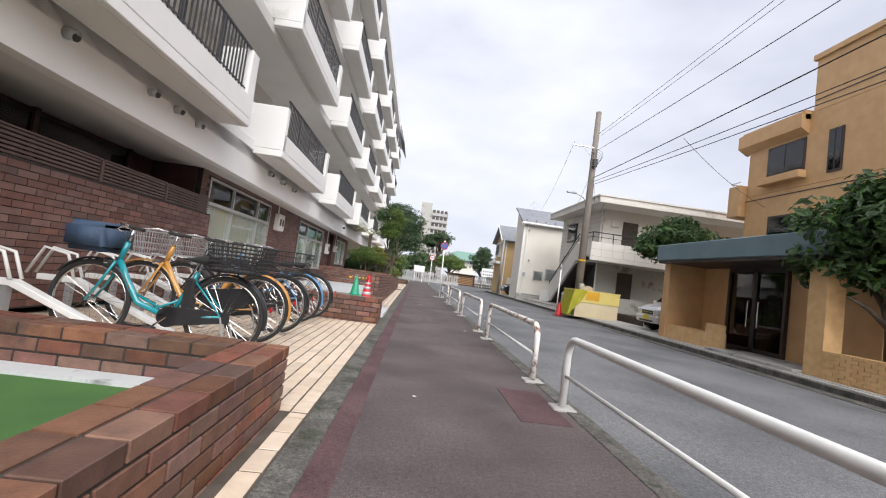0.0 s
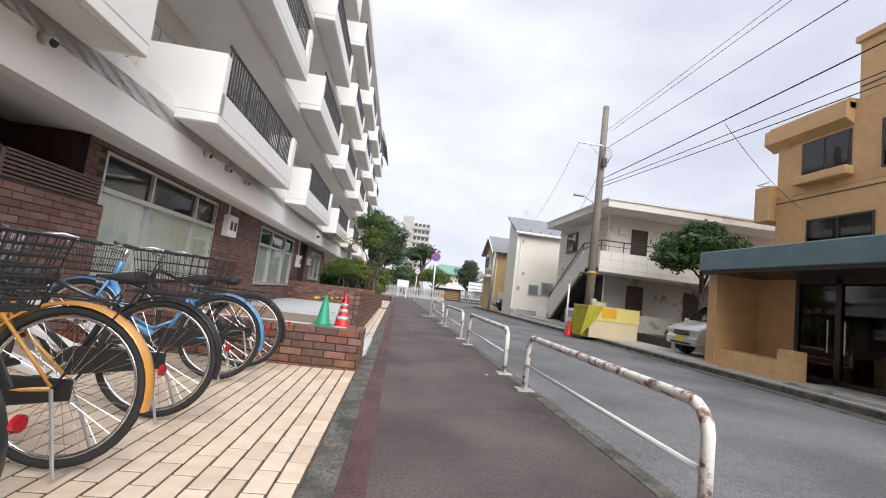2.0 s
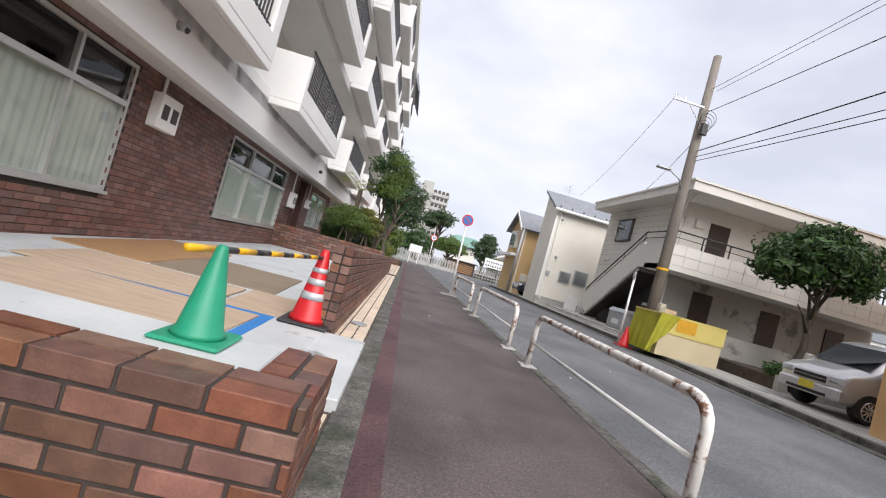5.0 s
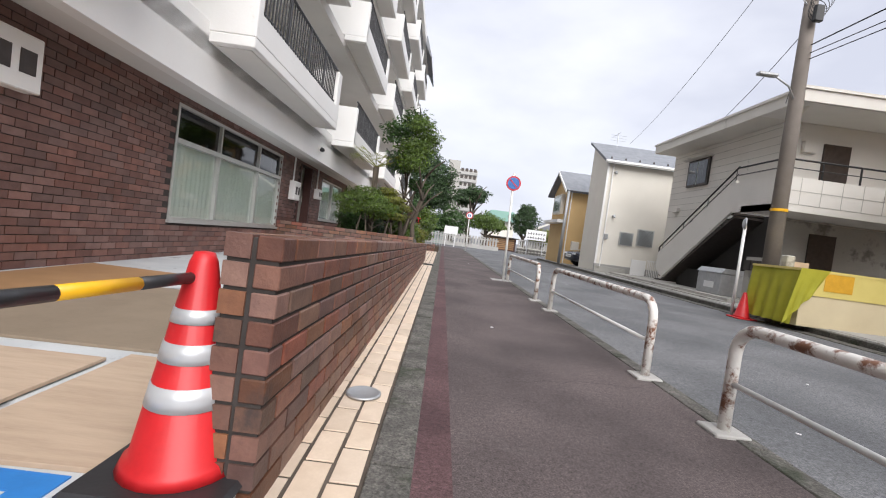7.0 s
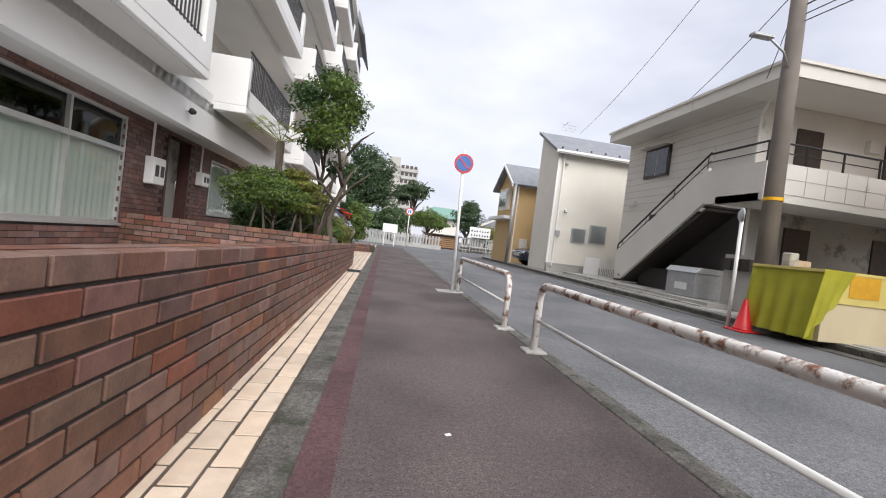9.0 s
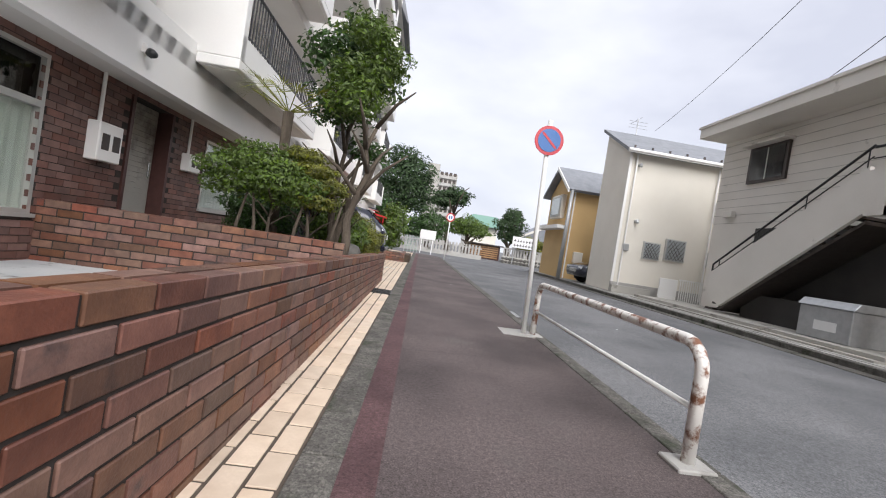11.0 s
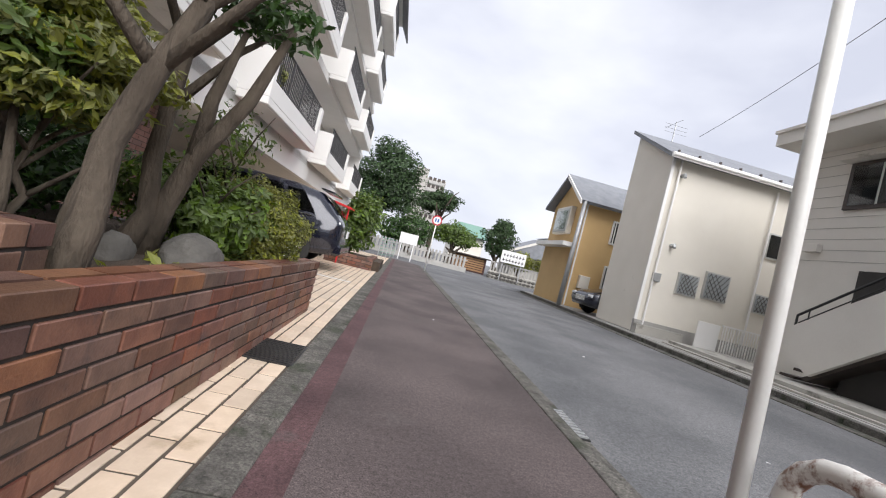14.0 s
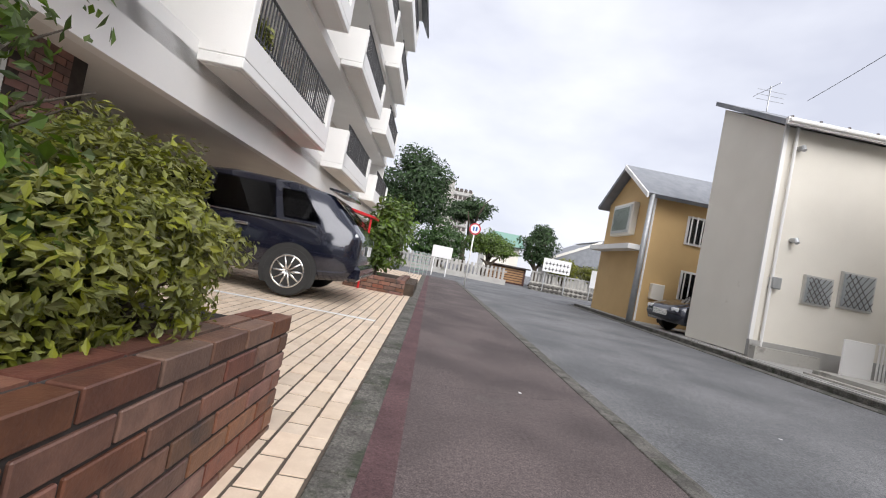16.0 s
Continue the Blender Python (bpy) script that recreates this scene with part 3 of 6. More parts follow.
def window(name, label, y0, y1, z0, z1, mullions, transom=None, curtain=True, x=WX, mat=ALU, m=HOUSE):
    """A window in a wall that faces the street."""
    w = thing(name, label, "window", kind="structure")
    w0 = 0.045
    part("frame", B((x - 0.1, x + 0.012, y0, y0 + w0, z0, z1), (x - 0.1, x + 0.012, y1 - w0, y1, z0, z1), (x - 0.1, x + 0.012, y0 + w0, y1 - w0, z0, z0 + w0), (x - 0.1, x + 0.012, y0 + w0, y1 - w0, z1 - w0, z1)), mat, w, m=m)
    part("sill", B((x - 0.02, x + 0.05, y0 - 0.03, y1 + 0.03, z0 - 0.04, z0)), mat, w, m=m)
    zt = transom or z1 - w0
    for yy in mullions:
        part("mullion", B((x - 0.08, x + 0.005, yy, yy + 0.045, z0 + w0, z1 - w0)), mat, w, m=m)
    if transom:
        part("transom", B((x - 0.09, x + 0.02, y0 + w0, y1 - w0, transom - 0.03, transom + 0.04)), mat, w, m=m)
        part("upper_pane", B((x - 0.055, x - 0.05, y0 + w0, y1 - w0, transom + 0.04, z1 - w0)), GLASSD, w, m=m)
    edges = [y0 + w0, *mullions, y1 - w0]
    for a, b in zip(edges, edges[1:]):
        part("pane", B((x - 0.055, x - 0.05, a, b, z0 + w0, zt)), GLASS, w, m=m).visible_shadow = False
    if curtain:
        bm = bmesh.new()
        pts = []
        n = int((y1 - y0) / 0.06)
        for i in range(n + 1):
            pts.append((x - 0.075 - 0.009 * (i % 2), y0 + (y1 - y0) * i / n))
        for (ax, ay), (bx, by) in zip(pts, pts[1:]):
            bm.faces.new([bm.verts.new(q) for q in ((ax, ay, z0), (bx, by, z0), (bx, by, zt), (ax, ay, zt))])
        part("curtain", bm, CURTAIN, w, "pale green drawn curtain", m=m)
    # near-black panel paints the darkness inside the room
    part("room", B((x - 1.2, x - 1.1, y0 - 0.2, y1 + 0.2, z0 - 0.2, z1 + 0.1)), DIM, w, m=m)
    return w


window("window_1", "aluminium sliding window with pale curtains, dark panes above", 9.1, 12.8, 0.7, 2.4, (10.3, 11.85), 1.86)
window("window_2", "aluminium sliding window with pale green curtains", 15.95, 20.0, 0.67, 2.38, (17.2, 18.75), 1.84)
window("window_3", "narrow aluminium window with a frosted pane", 23.4, 25.95, 1.0, 2.3, (24.7,), None)
door = thing("door_1", "dark maroon recessed entrance door", "door", kind="structure")
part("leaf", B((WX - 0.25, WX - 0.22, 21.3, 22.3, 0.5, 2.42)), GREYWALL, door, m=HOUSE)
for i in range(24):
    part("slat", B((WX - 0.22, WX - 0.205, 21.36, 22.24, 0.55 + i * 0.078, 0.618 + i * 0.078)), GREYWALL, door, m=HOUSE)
part("jamb", B((WX - 0.2, WX + 0.03, 21.3, 21.36, 0.5, 2.42), (WX - 0.2, WX + 0.03, 22.24, 22.3, 0.5, 2.42)), MAROON, door, m=HOUSE)
part("handle", T([(WX - 0.15, 22.1, 1.35), (WX - 0.15, 22.1, 1.6)], 0.015), CHROME, door, m=HOUSE)
upper = thing("window_4", "row of dark windows above the louvred screen", "window", kind="structure")
part("pane", B((-5.2, -5.19, -4, 7.9, 1.3, 2.42)), GLASSD, upper, m=HOUSE)
for yy in (-1.0, 1.0, 3.2, 4.6, 6.0, 7.9):
    part("mullion", B((-5.23, -5.15, yy, yy + 0.08, 1.2, 2.5)), MAROON, upper, m=HOUSE)

# louvred panels on the screen wall
for i, y in enumerate(np.arange(-4.5, 8.9, 1.5)):
    lv = thing("louvre_panel", "brown slatted louvre panel on a brick wall", "louvre", group="louvre panels")
    part("post", B((WX + 0.0, WX + 0.1, y, y + 0.05, 1.62, 1.93)), LOUVRE, lv, m=HOUSE)
    for s in range(6):
        part("slat", B((WX + 0.03, WX + 0.085, y + 0.05, y + 1.5, 1.64 + s * 0.048, 1.67 + s * 0.048)), LOUVRE, lv, m=HOUSE)
    part("cap", B((WX + 0.0, WX + 0.1, y + 0.05, y + 1.5, 1.918, 1.942)), LOUVRE, lv, m=HOUSE)


def wall_box(y, z, w, h, label):
    b = thing("meter_box", label, "meter box", HOUSE @ Vector((WX, y, z)))
    part("case", B((0, 0.16, 0, w, 0, h), bevel=0.012), WHITE, b)
    for k in range(2):
        part("dial_window", B((0.16, 0.164, 0.06 + k * w * 0.45, 0.06 + k * w * 0.45 + w * 0.3, h * 0.3, h * 0.72)), DARKFR, b)
    part("conduit", T([(0.05, w * 0.3, h), (0.05, w * 0.3, 2.5 - z)], 0.022), WHITE, b)


wall_box(13.2, 1.74, 0.52, 0.5, "white electricity meter box on brown brick wall")
wall_box(20.6, 1.4, 0.42, 0.48, "white meter box with a dark dial on brick wall")
wall_box(22.65, 1.6, 0.36, 0.3, "small white post box beside a window")
cam0 = thing("security_camera", "small white dome camera under the balcony", "camera", HOUSE @ Vector((-3.6, 20.35, 2.72)))
part("bracket", B((0, 0.06, -0.04, 0.04, -0.02, 0.08)), WHITE, cam0)
part("dome", T([(0.06, 0, 0.0), (0.1, 0, -0.02), (0.15, 0, -0.03)], [0.05, 0.055, 0.03], 12), PLASTIC, cam0, smooth=True)

# ---- low walls, terrace and planters of the forecourt ----
wall_specs = []   # bodies here; their bricks are laid at the end of the file


def brick_wall(label, loc, rz, length, height, thick, nearest=300, rx=0.0, name="brick_wall"):
    w = thing(name, label, "wall", loc, rz, kind="structure")
    w.matrix_basis = pose(*loc, 0, 0, rz) @ pose(0, 0, 0, 0, rx, 0)
    part("core", B((0.008, length - 0.008, 0.008, thick - 0.008, -0.25, height - 0.008)), MORTAR, w)
    wall_specs.append((w, length, height, thick, nearest))
    return w


# local x runs along the wall; rz 90 turns it to run along the street
LY = 90 - 0.69
brick_wall("long dark brown brick wall beside the footway", (-0.79, 10.95, 0.0), LY, 13.1, 0.9, 0.18, 300, 1.45)
brick_wall("low brown brick wall facing the bicycle stand", (-4.3, 8.16, 0.0), 0.0, 3.8, 0.48, 0.22, 120)
brick_wall("low brown brick kerb wall beside the footway", (-0.5, 8.395, 0.0), LY, 0.36, 0.48, 0.22, 60)
brick_wall("brown brick planter wall beside lawn", (-0.84, -2.6, 0.0), LY, 5.7, 0.46, 0.3, 200)
brick_wall("brown brick planter wall across the forecourt", (-4.3, 2.85, 0.0), 0.0, 3.2, 0.46, 0.28, 100)
brick_wall("brown brick wall between terrace and planter", (-4.4, 20.05, 0.0), 7.0, 3.5, 0.78, 0.22, 200)
brick_wall("low brown brick planter beyond the parked car", (-1.75, 31.4, 0.0), 0.0, 1.35, 0.34, 0.2, 60)
brick_wall("low brown brick planter side along the footway", (-0.42, 31.6, 0.0), LY, 2.4, 0.34, 0.2, 60)

turf = tagged(part("lawn", B((-4.2, -1.1, -3, 2.85, -0.1, 0.2)), LAWN, m=SIDE), "strip of bright artificial turf in a planter", "lawn", kind="stuff")
part("inner_kerb", B((-4.2, -1.1, 2.66, 2.84, 0.0, 0.22)), SCREED, tagged(thing("planter_lining", "pale grey lining at the planter edge", "lining"), kind="structure"), m=SIDE)
tagged(part("terrace", B((-4.3, -0.8, 8.4, 20.4, -0.1, 0.1), bevel=0.01), SCREED, m=SIDE), "pale stained screed terrace", "terrace", kind="structure")
tagged(part("terrace_ramp", B((-4.0, -0.42, 9.35, 10.93, -0.1, 0.085), bevel=0.008), SCREED, m=SIDE), "white coated entrance slab at the footway", "terrace", kind="structure")
for label, x0, x1, y0, y1, z, mat, rz in (("pale plywood sheet edged by blue tape on the terrace", -3.4, -1.43, 9.9, 10.8, 0.118, PLY, -1), ("small pale plywood sheet beside a traffic cone", -1.85, -1.2, 10.94, 11.95, 0.118, PLY, 2), ("worn pale plywood sheet lying on the terrace", -3.6, -1.9, 10.86, 11.8, 0.126, PLY, 2), ("grey-brown board lying on the terrace", -3.1, -1.7, 12.0, 13.75, 0.118, PLYG, 3), ("brown hardboard sheet lying beside the house wall", -4.15, -3.14, 11.95, 14.6, 0.118, PLYB, 2)):
    bd = thing("board", label, "board", ((x0 + x1) / 2, (y0 + y1) / 2, z - 0.018), rz, "protective boards")
    part("sheet", B(((x0 - x1) / 2, (x1 - x0) / 2, (y0 - y1) / 2, (y1 - y0) / 2, 0, 0.018), bevel=0.002), mat, bd)
bt = thing("protective_sheet", "bright blue protective tape round plywood on the terrace", "sheet")
part("strip", B((-1.42, -1.32, 8.9, 10.83, 0.1, 0.106)), TAPE, bt)
part("strip", B((-3.4, -1.32, 10.83, 10.92, 0.1, 0.106)), TAPE, bt)


def cone(loc, h, mat, bands, label, rz=0.0):
    c = thing("traffic_cone", label, "traffic cone", loc, rz, "traffic cones")
    part("base", B((-0.23, 0.23, -0.23, 0.23, 0, 0.035), bevel=0.02), PLASTIC if bands else mat, c)
    bm = bmesh.new()
    lathe(bm, [(0.18, 0.035), (0.165, 0.07), (0.15, 0.08), (0.042, h - 0.03), (0.03, h), (0.012, h + 0.004)], 22)
    part("cone", bm, mat, c, smooth=True)
    for z0, z1 in bands:
        def r(z):
            return 0.15 + (0.042 - 0.15) * (z - 0.08) / (h - 0.11) + 0.003
        bm = bmesh.new()
        lathe(bm, [(r(z0), z0), (r(z1), z1)], 22)
        part("reflective_band", bm, REFLECT, c, smooth=True)
    return c


cone((-1.05, 11.02, 0.1), 0.72, RED, ((0.24, 0.31), (0.38, 0.44), (0.5, 0.545)), "red traffic cone with silver bands on the terrace")
tagged(part("raised_bed", B((-4.25, -0.74, 8.385, 8.8, 0, 0.45), bevel=0.01), SCREED), "pale screed filling behind the low brick wall", "terrace", kind="structure")
cone((-1.06, 8.66, 0.45), 0.66, GREENC, (), "small plain green traffic cone on the raised bed").scale = (0.6, 0.6, 0.6)
cone((7.0, 19.55, -0.07), 0.62, RED, (), "plain red traffic cone beside the pole")
cone((10.3, 17.6, 0.08), 0.55, RED, (), "small red traffic cone beside planted bed")
barr = thing("cone_bar", "yellow and black striped barrier bar resting on a cone", "barrier bar", (-1.06, 11.02, 0.74), 266.5)
for i in range(10):
    part("stripe", T([(0.03 + i * 0.232, 0, 0.006 * i), (0.03 + (i + 1) * 0.232, 0, 0.006 * (i + 1))], 0.018, 12), PLASTIC if i % 2 == 0 else BARY, barr, smooth=True)
# drain covers
dc = thing("drain_grate", "dark iron drain grate set in the tiles", "drain", (-0.685, 22.1, 0.016))
part("frame", B((-0.01, 0.36, -0.01, 0.0, -0.03, 0.006), (-0.01, 0.36, 0.5, 0.51, -0.03, 0.006), (-0.01, 0.0, 0, 0.5, -0.03, 0.006), (0.35, 0.36, 0, 0.5, -0.03, 0.006)), BLACK, dc)
part("plate", B((0, 0.35, 0, 0.5, -0.03, 0.0)), DARKFR, dc)
for i in range(11):
    part("rib", B((0.01, 0.34, 0.02 + i * 0.044, 0.036 + i * 0.044, 0.0, 0.006)), BLACK, dc)
rc = thing("inspection_cover", "round pale steel inspection cover in the tiles", "cover", (-0.62, 12.05, 0.018))
bm = bmesh.new()
lathe(bm, [(0.1, 0), (0.1, 0.008), (0.09, 0.012), (0.085, 0.009), (0.002, 0.01)], 28)
part("disc", bm, GALV, rc, smooth=True)
gg = thing("drain_grate", "narrow iron road drain grate at the kerb", "drain", (1.71, 22.1, -0.05))
part("tray", B((0, 0.15, 0, 0.55, -0.02, 0.0)), RUBBER, gg)
for i in range(9):
    part("bar", B((0.01, 0.14, 0.02 + i * 0.06, 0.045 + i * 0.06, 0.0, 0.012)), GALV, gg)

# ---- guard rails: y of the two feet, paint ----
def guard_rail(y0, y1, mat, label):
    g = thing("guard_rail", label, "guard rail", (1.57, y0, 0), 0, "guard rails along the kerb")
    L, r, h = y1 - y0, 0.036, 0.66
    pts = [(0, 0, 0), (0, 0, h - 0.16)] + [(0, 0.16 - 0.16 * math.cos(a), h - 0.16 + 0.16 * math.sin(a)) for a in (0.4, 0.8, 1.2, 1.57)]
    pts += [(0, L - p[1], p[2]) for p in pts[::-1]]
    part("bent_pipe", T(pts, r, 12), mat, g, smooth=True)
    part("lower_pipe", T([(0, 0, 0.31), (0, L, 0.31)], 0.018, 10), GUARD, g, smooth=True)
    for y in (0, L):
        part("foot", B((-0.11, 0.11, y - 0.1, y + 0.1, -0.01, 0.022), bevel=0.008), CONC, g, "concrete footing")


for k, (mat, label) in enumerate(((GUARD, "white painted steel guard rail"), (GUARD, "white painted steel guard rail"), (RUSTY, "white steel guard rail with flaking rust"), (RUSTY, "white steel guard rail with a rusty top bar"), (RUSTY, "white steel guard rail with rust spots along the top"), (RUSTY, "white steel guard rail ending beside the sign post"))):
    guard_rail(-3.2 + 4.1 * k, -0.1 + 4.1 * k, mat, label)

# ---- signs on the footway ----
def no_parking_sign(loc):
    s = thing("road_sign", "round blue no-parking sign with red rim on a white pole", "road sign", loc, 0)
    part("pole", T([(0, 0, 0), (0, 0, 2.72)], 0.03, 12), GUARD, s, smooth=True)
    part("base", B((-0.3, 0.1, -0.2, 0.2, -0.01, 0.014)), CONC, s, "pale patched concrete base")
    bm = bmesh.new()
    tube(bm, [(0, -0.035, 2.46), (0, -0.045, 2.46)], 0.185, 32)
    part("rim", bm, SIGNRED, s)
    face = part("face", T([(0, -0.045, 2.46), (0, -0.049, 2.46)], 0.145, 32), SIGNBLUE, s)
    bar = B((-0.13, 0.13, -0.054, -0.048, -0.014, 0.014))
    part("slash", bar, SIGNRED, s, m=Matrix.Translation((0, 0, 2.46)) @ pose(0, 0, 0, 0, 45, 0))
    s.matrix_basis = pose(*loc, 0, -1.8, 0)
    part("back_bracket", B((-0.04, 0.04, -0.034, 0.03, 2.36, 2.4), (-0.04, 0.04, -0.034, 0.03, 2.52, 2.56)), GALV, s)
    return s


no_parking_sign((1.47, 20.45, 0.0))
s2 = thing("road_sign", "round white sign with red rim on a thin white pole", "road sign", (1.75, 40.2, 0))
part("pole", T([(0, 0, -0.05), (0, 0, 2.75)], 0.03, 10), GUARD, s2, smooth=True)
part("rim", T([(0, -0.035, 2.5), (0, -0.045, 2.5)], 0.25, 28), SIGNRED, s2)
part("face", T([(0, -0.045, 2.5), (0, -0.049, 2.5)], 0.19, 28), SIGNWHITE, s2)
part("digits", B((-0.1, -0.03, -0.054, -0.05, 2.41, 2.59), (0.02, 0.1, -0.054, -0.05, 2.41, 2.59)), SIGNBLUE, s2)

# ---- tan building and its porch ----
tan = thing("tan_building", "tan tiled apartment building with stepped upper storeys", "building")
part("wall", B((14.1, 26, -10, 17.7, 0, 6.2), (14.1, 26, -10, 17.7, 6.2, 9.0), bevel=0.02), TAN, tan)
part("upper_block", B((14.1, 26, -10, 14.75, 9.0, 11.0)), TAN, tan)
part("parapet_cap", B((14.0, 26, -10.1, 14.85, 11.0, 11.2), (13.9, 26, 14.87, 17.95, 8.75, 9.1)), TAN, tan)
part("eave_block", PR([(13.75, 8.4), (14.2, 8.15), (14.2, 8.95), (13.75, 8.95)], "y", 14.87, 18.0), TAN, tan)
part("side_balcony", B((13.8, 17.0, 17.7, 18.4, 5.35, 6.75), bevel=0.02), TAN, tan)
part("balcony_rail", T([(13.85, 17.8, 6.9), (13.85, 18.35, 6.9), (16.9, 18.35, 6.9)], 0.025), ALU, tan)
part("joint_line", B((14.085, 14.1, -10, 17.7, 6.0, 6.04), (14.085, 14.1, -10, 14.7, 9.4, 9.44)), DARKFR, tan)
for y0, y1, z0, z1 in ((14.94, 16.66, 6.84, 8.1), (13.5, 14.04, 6.5, 8.07), (14.2, 16.4, 3.9, 5.2), (8.5, 10.2, 6.7, 8.0), (4, 6, 6.7, 8.0), (8.5, 10.2, 3.6, 5.0)):
    w = part("window", B((14.06, 14.1, y0, y1, z0, z1)), DARKFR, tan)
    part("pane", B((14.05, 14.058, y0 + 0.07, (y0 + y1) / 2 - 0.03, z0 + 0.07, z1 - 0.07)), GLASSD, w)
    part("pane", B((14.05, 14.058, (y0 + y1) / 2 + 0.03, y1 - 0.07, z0 + 0.07, z1 - 0.07)), GLASSD, w)
    if y1 - y0 > 1:
        part("sill", B((13.75, 14.1, y0 - 0.1, y1 + 0.1, z0 - 0.35, z0 - 0.05), bevel=0.02), TAN, w)

porch = thing("entrance_porch", "tan brick entrance porch with blue-grey flat roof", "porch")
part("roof_fascia", B((7.95, 13.9, 7.9, 13.6, 2.5, 3.0), bevel=0.02), BLUEROOF, porch)
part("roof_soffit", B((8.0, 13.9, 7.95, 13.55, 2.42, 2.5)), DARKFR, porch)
for b in ((9.4, 9.6, 12.05, 13.3, 0, 2.42), (9.4, 14.0, 13.3, 13.5, 0, 2.42), (9.4, 9.6, 7.9, 10.05, 0, 2.42)):
    part("back_wall", B(b), TAN, porch)
part("side_wall", B((8.2, 9.4, 13.2, 13.5, 0, 2.42)), TAN, porch)
part("pier", B((8.2, 8.6, 7.95, 8.35, 0, 2.42)), TANB, porch)
part("planter_box", B((8.25, 8.9, 11.4, 13.2, 0, 0.5), (8.25, 8.55, 11.0, 11.4, 0, 0.75)), TANB, porch)
part("step", B((7.98, 9.4, 8.35, 11.0, 0, 0.14), bevel=0.01), CONC, porch)
gd = thing("door_2", "glazed double entrance door in a steel frame", "door", kind="structure")
part("frame", B((9.3, 9.4, 10.05, 10.13, 0.14, 2.42), (9.3, 9.4, 11.97, 12.05, 0.14, 2.42), (9.3, 9.4, 10.99, 11.11, 0.14, 2.42), (9.3, 9.4, 10.13, 11.97, 2.3, 2.42), (9.3, 9.4, 10.13, 11.97, 0.14, 0.24)), DARKFR, gd)
for a, b in ((10.13, 10.99), (11.11, 11.97)):
    part("pane", B((9.345, 9.355, a, b, 0.24, 2.3)), GLASSD, gd)
    part("pull_handle", T([(9.27, b - 0.12 if a < 10.5 else a + 0.12, 0.8), (9.27, b - 0.12 if a < 10.5 else a + 0.12, 1.5)], 0.018), CHROME, gd)
part("hall", B((11.0, 11.1, 8.0, 13.2, 0, 2.42)), MAROON, gd)
lowt = thing("garden_wall", "low tan brick garden wall under a clipped tree", "wall", kind="structure")
part("body", B((8.15, 8.4, 1.0, 7.9, 0, 0.62)), TANB, lowt)
part("side_wall_panel", B((9.9, 14.1, 7.6, 7.8, 0, 2.6), (9.9, 10.1, 1, 7.6, 0, 2.6)), TAN, lowt)
for i, z in enumerate(np.arange(0.03, 0.6, 0.075)):
    for j in range(31):
        y = 1.0 + j * 0.222 + (i % 2) * 0.11
        if y < 7.7:
            o = part("brick", B((8.135, 8.15, y, min(y + 0.21, 7.9), z, z + 0.064)), TANB, lowt)
tree("clipped_tree", "dense dark green clipped round tree", (9.0, 7.5, 0), (0, -0.3, 2.4), 0.13, [(0, 0, 3.0, 1.4, 1.55, 1.2), (-0.3, 0.8, 2.6, 0.9, 0.9, 0.8), (0.3, -0.9, 2.7, 1, 1, 0.9), (0, 0.2, 3.7, 0.8, 0.9, 0.55)], 9000, 0.1, LEAF, 6, 0.9, 0.6, 3)

# ---- white apartment house with outside stair ----
apt = thing("stair_apartment", "pale two-storey apartment house with outside stair and gallery", "building")
FY, GY = 23.1, 21.6   # front wall and gallery front
part("wall", B((10.2, 19.5, FY, 29.6, 0, 6.0)), PALE, apt)
# darker layer over the pale wall, the gallery's shade put into its colour
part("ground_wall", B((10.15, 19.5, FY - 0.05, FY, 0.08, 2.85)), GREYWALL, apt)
for i in range(11):
    part("siding_joint", B((10.192, 10.2, FY, 29.6, 3.1 + i * 0.27, 3.112 + i * 0.27)), GREYWALL, apt)
part("gallery", B((9.05, 19.5, GY, FY, 2.9, 3.08)), PALE, apt, "pale concrete gallery floor")
part("gallery_front", B((9.05, 19.5, GY, GY + 0.12, 3.08, 3.86), (9.05, 9.17, GY + 0.12, 23.5, 2.9, 3.86)), PALE, apt, "pale tiled gallery parapet")
for z in (3.1, 3.48):
    part("parapet_joint", B((9.04, 19.5, GY - 0.008, GY, z, z + 0.012)), GREYWALL, apt)
for x in np.arange(9.6, 19.4, 0.6):
    part("parapet_joint", B((x, x + 0.01, GY - 0.008, GY, 3.112, 3.86)), GREYWALL, apt)
part("gallery_rail", T([(9.1, 23.5, 4.36), (9.1, GY + 0.05, 4.36), (19.4, GY + 0.05, 4.36)], 0.028), BLACK, apt)
part("gallery_rail", T([(9.1, 23.5, 4.12), (9.1, GY + 0.05, 4.12), (19.4, GY + 0.05, 4.12)], 0.014), BLACK, apt)
for x in np.arange(9.1, 19.4, 1.1):
    part("rail_post", B((x - 0.018, x + 0.018, GY + 0.04, GY + 0.076, 3.84, 4.36)), BLACK, apt)
part("roof", B((9.2, 19.6, GY - 0.1, 29.6, 5.95, 6.28), (9.15, 19.65, GY - 0.15, 29.65, 6.28, 6.36)), PALE, apt, "flat pale roof with overhang")
part("roof_soffit", B((9.25, 19.55, GY - 0.05, FY - 0.02, 5.93, 5.96)), SOFFIT, apt)
part("gutter_pipe", T([(9.6, GY + 0.2, 5.95), (9.75, GY + 0.9, 5.7), (10.05, FY - 0.1, 5.5), (10.05, FY - 0.1, 0.1)], 0.045), PALE, apt)
part("stair_stringer", PR([(23.5, 2.95), (23.5, 3.95), (27.75, 1.38), (27.75, 0.75), (27.2, 0.4)], "x", 9.05, 9.15), PALE, apt, "pale solid stair side")
